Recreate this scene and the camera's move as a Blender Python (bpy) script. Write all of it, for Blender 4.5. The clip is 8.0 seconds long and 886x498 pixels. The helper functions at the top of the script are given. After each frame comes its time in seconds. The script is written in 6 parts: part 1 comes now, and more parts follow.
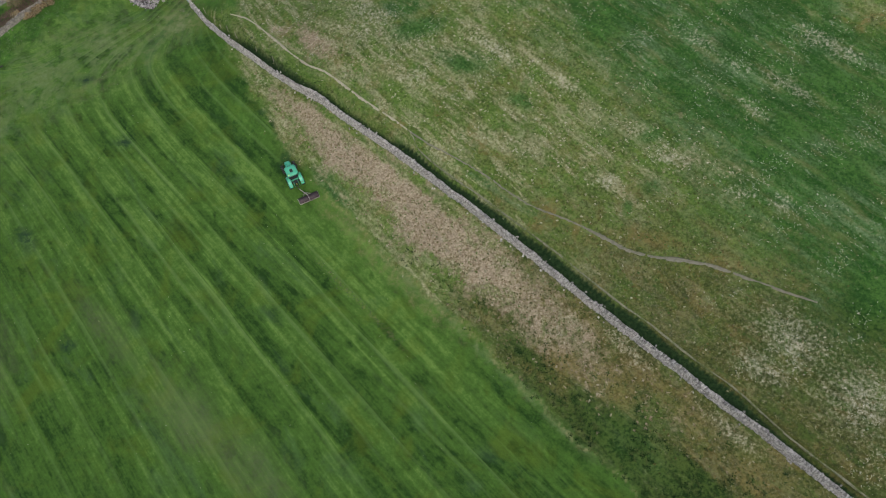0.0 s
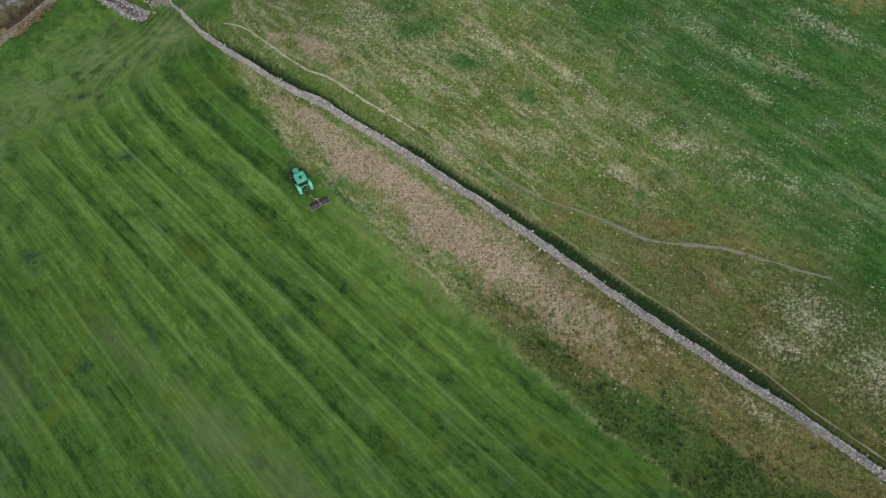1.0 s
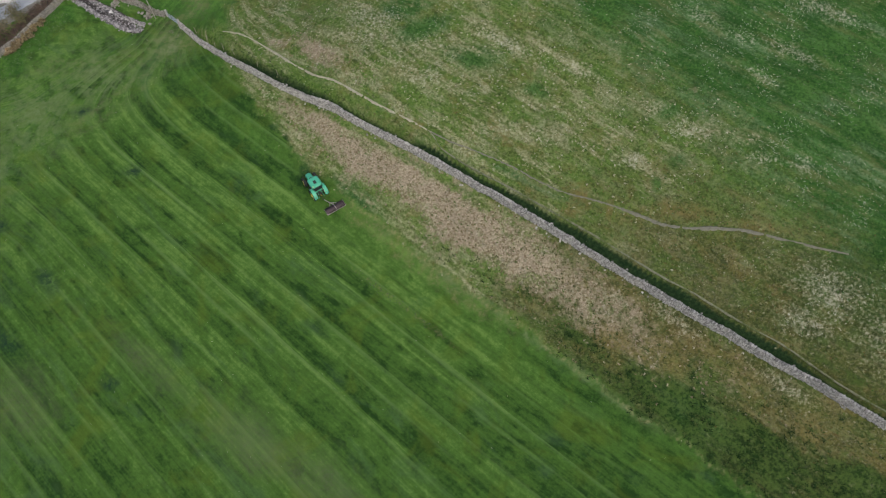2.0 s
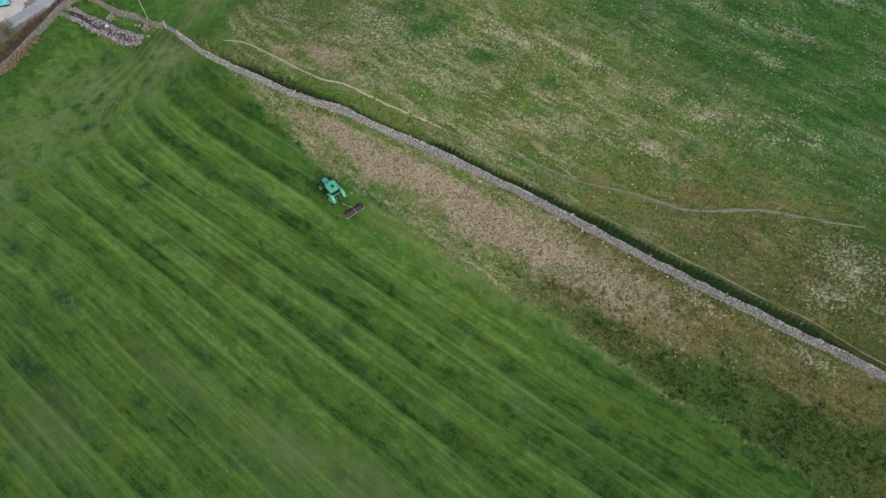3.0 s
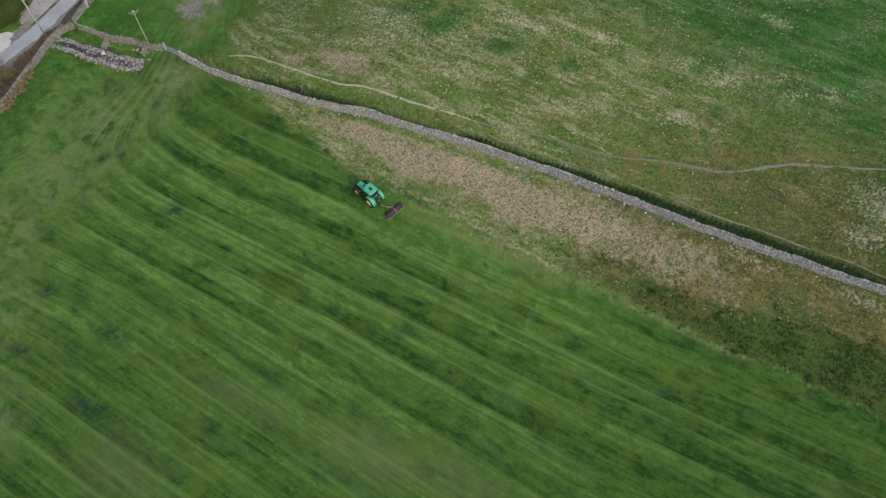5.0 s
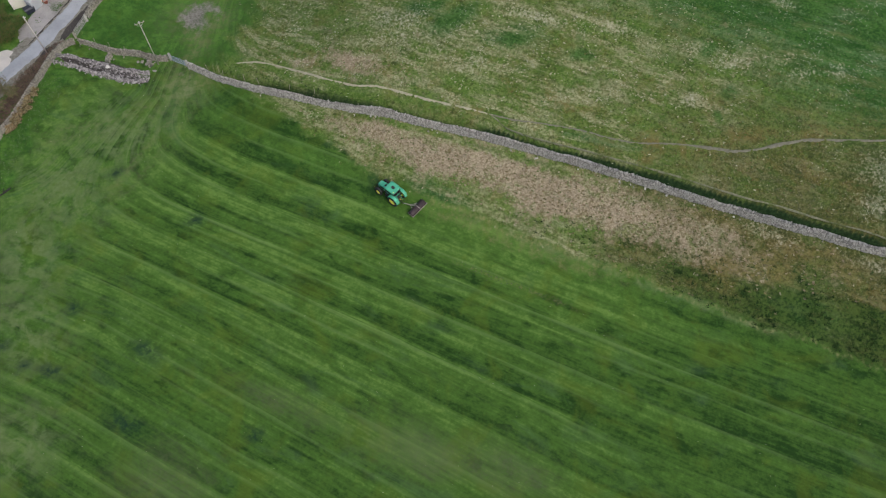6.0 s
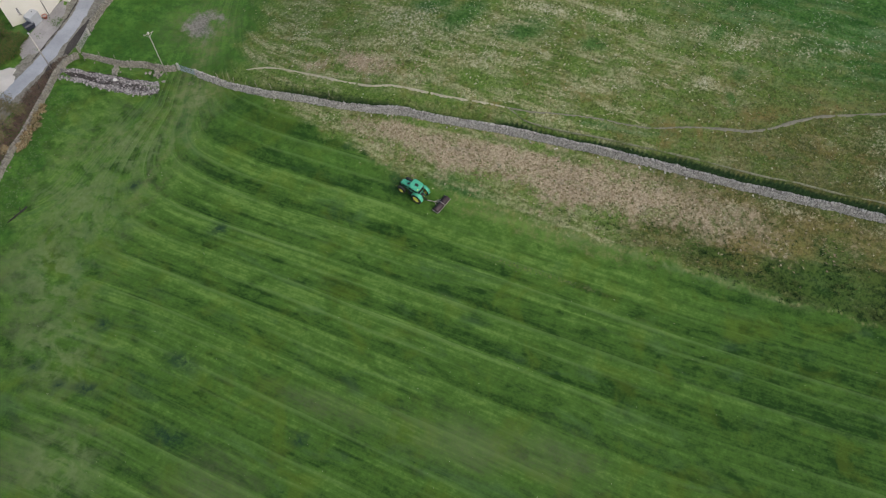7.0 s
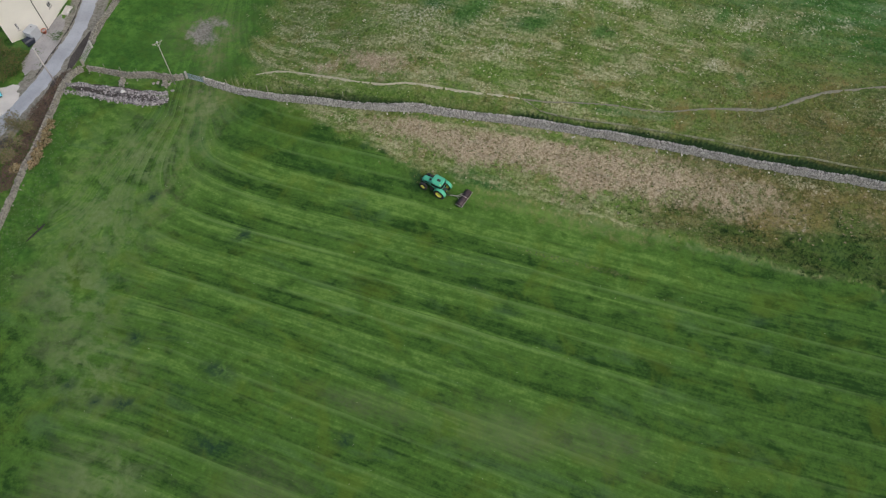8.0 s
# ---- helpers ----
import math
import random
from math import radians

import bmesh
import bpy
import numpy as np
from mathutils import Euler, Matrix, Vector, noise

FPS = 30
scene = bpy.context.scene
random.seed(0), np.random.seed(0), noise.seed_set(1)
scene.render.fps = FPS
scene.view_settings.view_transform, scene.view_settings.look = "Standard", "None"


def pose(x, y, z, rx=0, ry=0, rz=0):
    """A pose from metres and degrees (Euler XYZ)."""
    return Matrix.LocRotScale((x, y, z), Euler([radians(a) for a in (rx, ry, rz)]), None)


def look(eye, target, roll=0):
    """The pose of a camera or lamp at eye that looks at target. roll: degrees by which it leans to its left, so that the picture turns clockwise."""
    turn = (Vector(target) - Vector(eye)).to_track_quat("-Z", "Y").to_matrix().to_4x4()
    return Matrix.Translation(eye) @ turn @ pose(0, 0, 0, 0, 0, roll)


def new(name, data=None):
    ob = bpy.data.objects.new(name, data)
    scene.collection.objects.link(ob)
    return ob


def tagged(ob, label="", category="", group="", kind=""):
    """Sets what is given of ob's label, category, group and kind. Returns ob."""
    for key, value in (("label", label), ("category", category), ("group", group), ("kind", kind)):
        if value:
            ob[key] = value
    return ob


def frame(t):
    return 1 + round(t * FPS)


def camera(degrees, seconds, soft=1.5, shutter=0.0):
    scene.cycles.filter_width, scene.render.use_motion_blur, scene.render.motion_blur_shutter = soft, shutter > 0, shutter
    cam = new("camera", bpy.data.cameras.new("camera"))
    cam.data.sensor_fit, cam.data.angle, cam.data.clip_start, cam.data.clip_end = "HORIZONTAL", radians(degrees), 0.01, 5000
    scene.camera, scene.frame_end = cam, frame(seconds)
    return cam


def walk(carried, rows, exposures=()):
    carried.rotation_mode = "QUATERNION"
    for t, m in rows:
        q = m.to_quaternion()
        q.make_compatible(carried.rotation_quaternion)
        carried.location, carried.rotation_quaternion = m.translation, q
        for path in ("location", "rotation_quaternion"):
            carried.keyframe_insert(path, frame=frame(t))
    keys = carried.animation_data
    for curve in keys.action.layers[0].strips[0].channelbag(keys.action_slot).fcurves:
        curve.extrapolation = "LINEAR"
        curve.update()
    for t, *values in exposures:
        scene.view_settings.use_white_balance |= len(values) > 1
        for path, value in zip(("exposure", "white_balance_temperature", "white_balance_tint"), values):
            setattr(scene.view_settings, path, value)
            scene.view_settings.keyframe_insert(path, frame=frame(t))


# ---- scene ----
cam = camera(63.2, 8.0, 1.25)
PATH = [
    (0, (2.434, 0.729, 87.914), (2.381, 1.628, 86.128), -3.2),
    (0.5, (-0.235, 0.558, 88.132), (-0.252, 1.456, 86.345), -2.7),
    (1, (-3.168, 0.613, 88.376), (-3.148, 1.508, 86.588), -2.2),
    (1.5, (-6.243, 0.619, 88.565), (-6.186, 1.51, 86.776), -1.6),
    (3, (-16.454, 1.062, 88.771), (-16.281, 1.943, 86.984), 0.2),
    (3.5, (-19.854, 1.353, 88.648), (-19.644, 2.229, 86.862), 0.7),
    (4, (-23.362, 1.712, 88.528), (-23.113, 2.582, 86.744), 1.2),
    (4.5, (-26.963, 2.347, 88.455), (-26.674, 3.207, 86.672), 1.8),
    (6, (-37.802, 4.518, 88.041), (-37.402, 5.349, 86.267), 3.0),
    (6.5, (-41.359, 5.508, 87.915), (-40.926, 6.328, 86.143), 3.3),
    (7, (-44.871, 6.624, 87.812), (-44.404, 7.43, 86.042), 3.6),
    (7.5, (-48.322, 7.92, 87.734), (-47.822, 8.708, 85.965), 3.9),
    (8, (-51.627, 9.358, 87.641), (-51.097, 10.128, 85.873), 4.2),
]
walk(cam, [(t, look(eye, target, roll)) for t, eye, target, roll in PATH], [(0, -0.05), (8, -0.05)])

# ---- world, sun and exposure ----
world = bpy.data.worlds.new("sky_world")
scene.world = world
world.use_nodes = True
wn = world.node_tree.nodes
sky = wn.new("ShaderNodeTexSky")
sky.sky_type, sky.sun_disc = "NISHITA", False
sky.sun_elevation, sky.sun_rotation = radians(51), radians(162.5)
sky.air_density, sky.dust_density, sky.ozone_density = 1.0, 5.0, 1.0
wn["Background"].inputs["Strength"].default_value = 0.13
world.node_tree.links.new(sky.outputs[0], wn["Background"].inputs["Color"])
sun = new("sun", bpy.data.lights.new("sun", "SUN"))
sun.data.energy, sun.data.angle, sun.data.color = 0.8, radians(30), (1.0, 0.98, 0.95)
sun.matrix_world = look((12, -38, 50), (0, 0, 0))

# ---- materials ----


class Nodes:
    """A short way to write node materials."""

    def __init__(self, name):
        self.mat = bpy.data.materials.new(name)
        self.mat.use_nodes = True
        self.tree = self.mat.node_tree
        self.bsdf = self.tree.nodes["Principled BSDF"]

    def add(self, kind):
        return self.tree.nodes.new("ShaderNode" + kind)

    def put(self, socket, value):
        if isinstance(value, bpy.types.NodeSocket):
            self.tree.links.new(value, socket)
        elif isinstance(value, tuple) and len(value) == 3 and socket.type == "RGBA":
            socket.default_value = (*value, 1)
        else:
            socket.default_value = value

    def pos(self):
        return self.add("NewGeometry").outputs["Position"]

    def attr(self, name):
        n = self.add("Attribute")
        n.attribute_name = name
        return n.outputs["Fac"]

    def math(self, op, a, b=0.0, c=0.0, clamp=False):
        n = self.add("Math")
        n.operation, n.use_clamp = op, clamp
        for s, v in zip(n.inputs, (a, b, c)):
            self.put(s, v)
        return n.outputs[0]

    def noise(self, vec, scale, detail=3.0, rough=0.55, distort=0.0):
        n = self.add("TexNoise")
        self.put(n.inputs["Vector"], vec)
        n.inputs["Scale"].default_value, n.inputs["Detail"].default_value = scale, detail
        n.inputs["Roughness"].default_value, n.inputs["Distortion"].default_value = rough, distort
        return n.outputs[0]

    def ramp(self, fac, lo, hi, a=0.0, b=1.0):
        n = self.add("MapRange")
        n.interpolation_type = "SMOOTHSTEP"
        for s, v in zip(n.inputs, (fac, lo, hi, a, b)):
            self.put(s, v)
        return n.outputs[0]

    def mix(self, fac, a, b, blend="MIX"):
        n = self.add("Mix")
        n.data_type, n.blend_type = "RGBA", blend
        self.put(n.inputs[0], fac)
        self.put(n.inputs[6], a)
        self.put(n.inputs[7], b)
        return n.outputs[2]

    def scaled(self, vec, sx, sy, sz):
        n = self.add("VectorMath")
        n.operation = "MULTIPLY"
        self.put(n.inputs[0], vec)
        n.inputs[1].default_value = (sx, sy, sz)
        return n.outputs[0]

    def joined(self, x, y, z=0.0):
        n = self.add("CombineXYZ")
        for s, v in zip(n.inputs, (x, y, z)):
            self.put(s, v)
        return n.outputs[0]

    def bump(self, height, strength, distance):
        n = self.add("Bump")
        n.inputs["Strength"].default_value, n.inputs["Distance"].default_value = strength, distance
        self.put(n.inputs["Height"], height)
        self.put(self.bsdf.inputs["Normal"], n.outputs[0])

    def done(self, color, rough=0.8, metal=0.0, spec=0.5):
        self.put(self.bsdf.inputs["Base Color"], color)
        self.put(self.bsdf.inputs["Roughness"], rough)
        self.put(self.bsdf.inputs["Metallic"], metal)
        self.bsdf.inputs["Specular IOR Level"].default_value = spec
        return self.mat


def simple(name, color, rough=0.6, metal=0.0, vary=0.25, scale=6.0, bump=0.0, spec=0.5, dirt=None):
    """A painted, cast or moulded surface with wear at two scales."""
    n = Nodes(name)
    p = n.add("TexCoord").outputs["Object"]
    big, fine = n.noise(p, scale * 0.25, 3), n.noise(p, scale * 4, 4, 0.65)
    k = n.math("ADD", n.math("MULTIPLY", big, 0.6), n.math("MULTIPLY", fine, 0.4))
    dark = tuple(c * (1 - vary) for c in color)
    light = tuple(min(1, c * (1 + vary)) for c in color)
    col = n.mix(n.ramp(k, 0.3, 0.7), dark, light)
    if dirt:
        col = n.mix(n.math("MULTIPLY", n.ramp(fine, 0.5, 0.75), 0.5), col, dirt)
    if bump:
        n.bump(fine, 0.5, bump)
    return n.done(col, n.ramp(big, 0.2, 0.8, max(0.05, rough - 0.1), min(1, rough + 0.12)), metal, spec)


def grassland():
    """One sward in four states: rolled pasture, dead standing grass, rough meadow and lush bank."""
    n = Nodes("grassland")
    p = n.pos()
    u, v = n.attr("along"), n.attr("across")
    uv = n.joined(u, v)
    mid = n.noise(p, 0.22, 4, 0.6)
    small = n.noise(p, 1.1, 4, 0.65)
    fine = n.noise(p, 2.7, 3, 0.66)
    half = n.math("ADD", n.math("MULTIPLY", small, 0.5), n.math("MULTIPLY", mid, 0.5))
    lined = n.attr("lined")

    def part_of(fac, k):
        return n.math("MULTIPLY", fac, k)

    def swing(fac, k):
        return n.math("MULTIPLY", n.math("SUBTRACT", fac, 0.5), k)

    def total(first, *rest):
        for r in rest:
            first = n.math("ADD", first, r)
        return first

    # rolled pasture: each pass starts with a crisp dark edge and pales towards the next one
    streak = n.noise(n.scaled(uv, 0.035, 1.0, 1), 0.9, 4, 0.6)
    lines = n.noise(n.scaled(uv, 0.045, 1.0, 1), 2.0, 3, 0.6)
    drift = swing(n.noise(n.scaled(uv, 0.35, 1, 1), 0.12, 2), 0.8)
    turn = n.math("DIVIDE", total(n.math("SUBTRACT", v, 15.75), drift, swing(lines, 0.5)), 5.30)
    saw = n.math("FRACT", turn)
    torn = total(swing(n.noise(n.scaled(uv, 0.30, 1.0, 1), 0.55, 4, 0.6, 0.5), 1.0), swing(streak, 0.6))
    band = n.math("MULTIPLY", n.ramp(saw, 0.0, 0.09), n.math("SUBTRACT", 1.0, n.ramp(n.math("ADD", saw, torn), 0.22, 0.58)))
    band = n.math("MAXIMUM", band, part_of(n.ramp(saw, 0.965, 1.0), 0.5))
    worn_out = n.ramp(n.noise(n.scaled(uv, 0.45, 1, 1), 0.085, 2), 0.30, 0.62, 0.30, 1.0)
    second = n.math("FRACT", n.math("ADD", n.math("MULTIPLY", turn, 2.0), 0.35))
    second = n.math("MULTIPLY", n.ramp(second, 0.0, 0.16), n.math("SUBTRACT", 1.0, n.ramp(second, 0.35, 0.8)))
    blot = n.noise(n.scaled(uv, 0.42, 1.0, 1), 0.50, 4, 0.55, 0.5)
    spots = n.ramp(n.noise(n.scaled(uv, 0.6, 1.0, 1), 0.62, 3, 0.5, 0.3), 0.60, 0.74)
    dark = part_of(n.math("MULTIPLY", n.math("MULTIPLY", band, worn_out), n.attr("rolled")), 0.44)
    dark = total(dark, part_of(n.math("MULTIPLY", second, n.math("MULTIPLY", n.attr("rolled"), n.ramp(streak, 0.35, 0.65))), 0.20),
                 n.math("MULTIPLY", swing(streak, 0.75), lined), n.math("MULTIPLY", swing(lines, 0.75), lined),
                 part_of(n.ramp(blot, 0.50, 0.70), 0.26), part_of(n.math("MULTIPLY", spots, n.math("ADD", 0.35, band)), 0.20),
                 n.math("MULTIPLY", part_of(n.ramp(n.noise(p, 0.36, 5, 0.68, 0.3), 0.44, 0.64), 0.40), n.math("SUBTRACT", 1.0, lined)),
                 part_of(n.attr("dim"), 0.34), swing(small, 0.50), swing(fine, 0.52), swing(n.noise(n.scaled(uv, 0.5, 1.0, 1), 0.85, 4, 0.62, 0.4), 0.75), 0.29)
    sward = n.mix(n.ramp(dark, 0.0, 0.52), LIGHT_SWARD, MID_SWARD)
    sward = n.mix(n.ramp(dark, 0.44, 1.02), sward, DARK_SWARD)
    # yellower, bluer and browner growth
    sward = n.mix(part_of(n.ramp(n.noise(p, 0.17, 4, 0.6, 0.8), 0.50, 0.68), 0.40), sward, (0.098, 0.150, 0.016))
    sward = n.mix(part_of(n.ramp(n.noise(n.scaled(uv, 0.4, 1, 1), 0.24, 4, 0.6, 0.8), 0.54, 0.72), 0.34), sward, (0.070, 0.135, 0.062))
    thatch = n.math("MULTIPLY", n.ramp(n.math("ADD", n.attr("thatch"), swing(blot, 1.2)), 0.15, 0.95), n.ramp(fine, 0.32, 0.66, 0.35, 0.75))
    sward = n.mix(part_of(thatch, 0.75), sward, (0.118, 0.152, 0.070))
    # pale lines along the edges of the passes
    seam = n.math("MULTIPLY", n.ramp(saw, 0.84, 0.95), n.math("SUBTRACT", 1.0, n.ramp(saw, 0.965, 1.0)))
    seam = n.math("MULTIPLY", seam, n.ramp(n.noise(n.scaled(uv, 0.05, 1.0, 1), 0.6, 3), 0.40, 0.60, 0.1, 1.0))
    mid_seam = n.math("FRACT", n.math("ADD", turn, 0.42))
    mid_seam = n.math("MULTIPLY", n.math("MULTIPLY", n.ramp(mid_seam, 0.86, 0.93), n.math("SUBTRACT", 1.0, n.ramp(mid_seam, 0.94, 1.0))), n.ramp(n.noise(n.scaled(uv, 0.06, 1.0, 1), 0.7, 3), 0.44, 0.62))
    seam = n.math("ADD", seam, part_of(mid_seam, 0.8))
    sward = n.mix(part_of(n.math("MULTIPLY", seam, n.attr("rolled")), 0.55), sward, (0.165, 0.270, 0.088))
    sward = n.mix(n.math("MULTIPLY", n.attr("worn"), n.ramp(total(part_of(n.noise(p, 0.42, 4, 0.6, 0.6), 0.6), part_of(blot, 0.4)), 0.42, 0.57, 0.0, 0.95)), sward, n.mix(n.ramp(small, 0.38, 0.62), WORN, (0.170, 0.240, 0.100)))
    sward = n.mix(part_of(n.ramp(n.math("ADD", n.attr("swath"), swing(small, 1.4)), 0.2, 1.0), 0.62), sward, n.mix(n.ramp(fine, 0.36, 0.62), (0.135, 0.165, 0.052), (0.30, 0.29, 0.135)))
    # damp spots, with the tractor's soft shadow painted in the same dark green
    sward = n.mix(n.math("MULTIPLY", n.attr("wet_and_shade"), n.ramp(small, 0.35, 0.6, 0.35, 1.0)), sward, (0.014, 0.042, 0.024))
    # dead standing grass
    tangle = n.noise(n.scaled(uv, 0.7, 1.0, 1), 1.7, 5, 0.75, 0.6)
    straw = n.mix(n.ramp(fine, 0.36, 0.62), STRAW_DARK, STRAW_LIGHT)
    straw = n.mix(part_of(n.ramp(n.math("ADD", part_of(small, 0.55), part_of(mid, 0.45)), 0.40, 0.62), 0.75), straw, STRAW_ROSE)
    straw = n.mix(part_of(n.ramp(n.noise(n.scaled(uv, 0.6, 1.0, 1), 0.42, 5, 0.66, 0.6), 0.50, 0.63), 0.65), straw, n.mix(n.ramp(fine, 0.38, 0.62), OLIVE_DARK, OLIVE))
    straw = n.mix(part_of(n.ramp(tangle, 0.54, 0.72), 0.30), straw, (0.125, 0.102, 0.050))
    straw = n.mix(part_of(n.ramp(n.noise(p, 4.6, 2, 0.6), 0.51, 0.67), 0.55), straw, (0.58, 0.51, 0.385))
    # rough meadow: olive ground, bleached swathes, greener hollows and rusty stalks
    slant = n.noise(n.scaled(uv, 0.22, 1.0, 1), 0.75, 5, 0.68, 0.3)
    hatch = n.noise(n.scaled(uv, 0.28, 1.0, 1), 2.2, 4, 0.7)
    olive = n.mix(n.ramp(total(part_of(fine, 0.6), part_of(hatch, 0.4)), 0.38, 0.62), OLIVE_DARK, OLIVE)
    grow = n.mix(n.ramp(fine, 0.38, 0.62), (0.070, 0.135, 0.022), (0.138, 0.225, 0.050))
    olive = n.mix(part_of(n.ramp(n.noise(n.scaled(uv, 0.5, 1.0, 1), 0.22, 5, 0.62, 0.6), 0.42, 0.54), 0.88), olive, grow)
    olive = n.mix(part_of(n.ramp(n.noise(n.scaled(uv, 0.35, 1.0, 1), 0.30, 5, 0.64, 0.6), 0.52, 0.64), 0.70), olive, n.mix(n.ramp(fine, 0.38, 0.62), (0.118, 0.138, 0.046), (0.255, 0.282, 0.130)))
    cream = n.math("MULTIPLY", n.ramp(slant, 0.46, 0.60), n.ramp(n.noise(n.scaled(uv, 0.4, 1.0, 1), 0.16, 3, 0.6), 0.40, 0.58, 0.08, 0.95))
    olive = n.mix(cream, olive, n.mix(n.ramp(n.noise(p, 3.6, 2, 0.65), 0.40, 0.58), (0.185, 0.190, 0.082), MEADOW_TAN))
    olive = n.mix(n.math("MULTIPLY", n.ramp(n.noise(p, 0.35, 5, 0.65, 0.5), 0.50, 0.62), n.math("ADD", 0.24, part_of(n.attr("rust"), 0.66))), olive, OCHRE)
    olive = n.mix(part_of(n.ramp(n.noise(p, 0.5, 5, 0.7, 0.5), 0.52, 0.64), 0.65), olive, (0.066, 0.142, 0.022))
    olive = n.mix(part_of(n.ramp(n.noise(p, 1.3, 4, 0.7), 0.53, 0.68), 0.7), olive, (0.036, 0.056, 0.014))
    green = n.mix(n.ramp(total(part_of(fine, 0.45), part_of(slant, 0.55)), 0.36, 0.64), MEADOW_DARK, MEADOW_GREEN)
    green = n.mix(part_of(n.ramp(n.noise(p, 0.2, 4, 0.65, 0.4), 0.46, 0.62), 0.55), green, MEADOW_DARK)
    veil = n.math("MULTIPLY", n.ramp(n.noise(n.scaled(uv, 0.14, 1.0, 1), 0.6, 5, 0.68, 0.4), 0.44, 0.66), n.ramp(fine, 0.36, 0.62, 0.30, 0.85))
    green = n.mix(n.math("MULTIPLY", veil, n.ramp(n.noise(p, 0.09, 3), 0.36, 0.60, 0.15, 0.7)), green, (0.190, 0.275, 0.150))
    dabs = n.math("MULTIPLY", n.ramp(n.noise(n.scaled(uv, 0.45, 1.0, 1), 1.6, 4, 0.75), 0.57, 0.70), n.ramp(n.noise(p, 0.16, 3), 0.42, 0.62, 0.05, 0.7))
    green = n.mix(dabs, green, (0.33, 0.41, 0.29))
    green = n.mix(part_of(n.ramp(n.noise(n.scaled(uv, 0.22, 1.0, 1), 0.7, 5, 0.7, 0.4), 0.50, 0.66), 0.5), green, (0.145, 0.165, 0.058))
    gk = n.ramp(total(n.attr("green"), swing(half, 2.0), swing(slant, 1.4)), 0.10, 0.95)
    rough = n.mix(gk, olive, green)
    tk = n.ramp(total(n.attr("tan"), swing(small, 1.5), swing(slant, 2.2)), 0.10, 1.15)
    tk = n.math("MULTIPLY", tk, n.ramp(hatch, 0.34, 0.58, 0.45, 1.0))
    rough = n.mix(part_of(tk, 0.95), rough, n.mix(n.ramp(total(part_of(fine, 0.6), part_of(hatch, 0.4)), 0.40, 0.62), (0.138, 0.150, 0.055), MEADOW_TAN))
    umber = n.mix(n.ramp(total(part_of(fine, 0.5), part_of(small, 0.5)), 0.38, 0.60), (0.022, 0.033, 0.008), (0.092, 0.100, 0.027))
    umber = n.mix(part_of(n.ramp(n.noise(n.scaled(uv, 0.35, 1.0, 1), 0.34, 5, 0.65, 0.6), 0.48, 0.60), 0.65), umber, n.mix(n.ramp(fine, 0.38, 0.62), (0.092, 0.070, 0.022), (0.178, 0.138, 0.048)))
    umber = n.mix(part_of(n.ramp(n.noise(n.scaled(uv, 0.6, 1.0, 1), 0.24, 5, 0.65, 0.6), 0.48, 0.60), 0.75), umber, n.mix(n.ramp(fine, 0.38, 0.62), (0.040, 0.076, 0.014), (0.082, 0.128, 0.028)))
    umber = n.mix(part_of(n.ramp(n.noise(p, 4.2, 2, 0.65), 0.55, 0.70), 0.32), umber, (0.36, 0.34, 0.23))
    umber = n.mix(part_of(n.ramp(n.noise(p, 0.8, 5, 0.7, 0.6), 0.52, 0.66), 0.6), umber, (0.025, 0.042, 0.010))
    umber = n.mix(part_of(n.ramp(n.noise(n.scaled(uv, 0.3, 1.0, 1), 0.8, 5, 0.72, 0.6), 0.52, 0.66), 0.5), umber, (0.225, 0.205, 0.105))
    umber = n.mix(n.math("MULTIPLY", n.ramp(n.math("ADD", n.attr("rust"), swing(half, 1.4)), 0.25, 0.95), n.ramp(fine, 0.34, 0.60, 0.25, 0.75)), umber, OCHRE)
    rough = n.mix(part_of(n.ramp(n.math("ADD", n.attr("umber"), swing(half, 2.0)), 0.0, 1.0), 0.85), rough, umber)
    ashk = n.ramp(total(n.attr("pale"), swing(fine, 1.8), swing(small, 0.8)), 0.35, 0.9)
    rough = n.mix(n.math("MULTIPLY", ashk, n.ramp(n.noise(p, 3.0, 4, 0.75), 0.40, 0.62, 0.15, 0.85)), rough, (0.50, 0.49, 0.38))
    rough = n.mix(part_of(n.ramp(n.noise(p, 4.6, 2, 0.6), 0.56, 0.70), 0.18), rough, (0.38, 0.38, 0.24))
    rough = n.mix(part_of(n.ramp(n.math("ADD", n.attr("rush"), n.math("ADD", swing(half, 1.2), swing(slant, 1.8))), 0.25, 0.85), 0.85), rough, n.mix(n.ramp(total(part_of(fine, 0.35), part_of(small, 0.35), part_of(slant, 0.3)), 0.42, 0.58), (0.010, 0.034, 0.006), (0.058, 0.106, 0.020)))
    deep = n.ramp(n.math("ADD", n.attr("deep"), swing(half, 1.2)), 0.25, 0.85)
    rough = n.mix(part_of(deep, 0.85), rough, n.mix(n.ramp(total(part_of(fine, 0.5), part_of(slant, 0.5)), 0.38, 0.62), (0.018, 0.070, 0.012), (0.066, 0.165, 0.032)))
    rich = n.mix(n.ramp(total(part_of(blot, 0.35), part_of(fine, 0.25), part_of(n.mix(lined, small, lines), 0.4)), 0.40, 0.60), RICH, RICH_DARK)
    rich = n.mix(part_of(n.ramp(n.noise(p, 0.16, 4, 0.6, 0.6), 0.42, 0.62), 0.6), rich, n.mix(n.ramp(fine, 0.36, 0.64), (0.020, 0.070, 0.011), (0.046, 0.125, 0.020)))
    rich = n.mix(part_of(n.ramp(n.noise(p, 0.42, 4, 0.62, 0.5), 0.50, 0.70), 0.45), rich, (0.062, 0.118, 0.016))
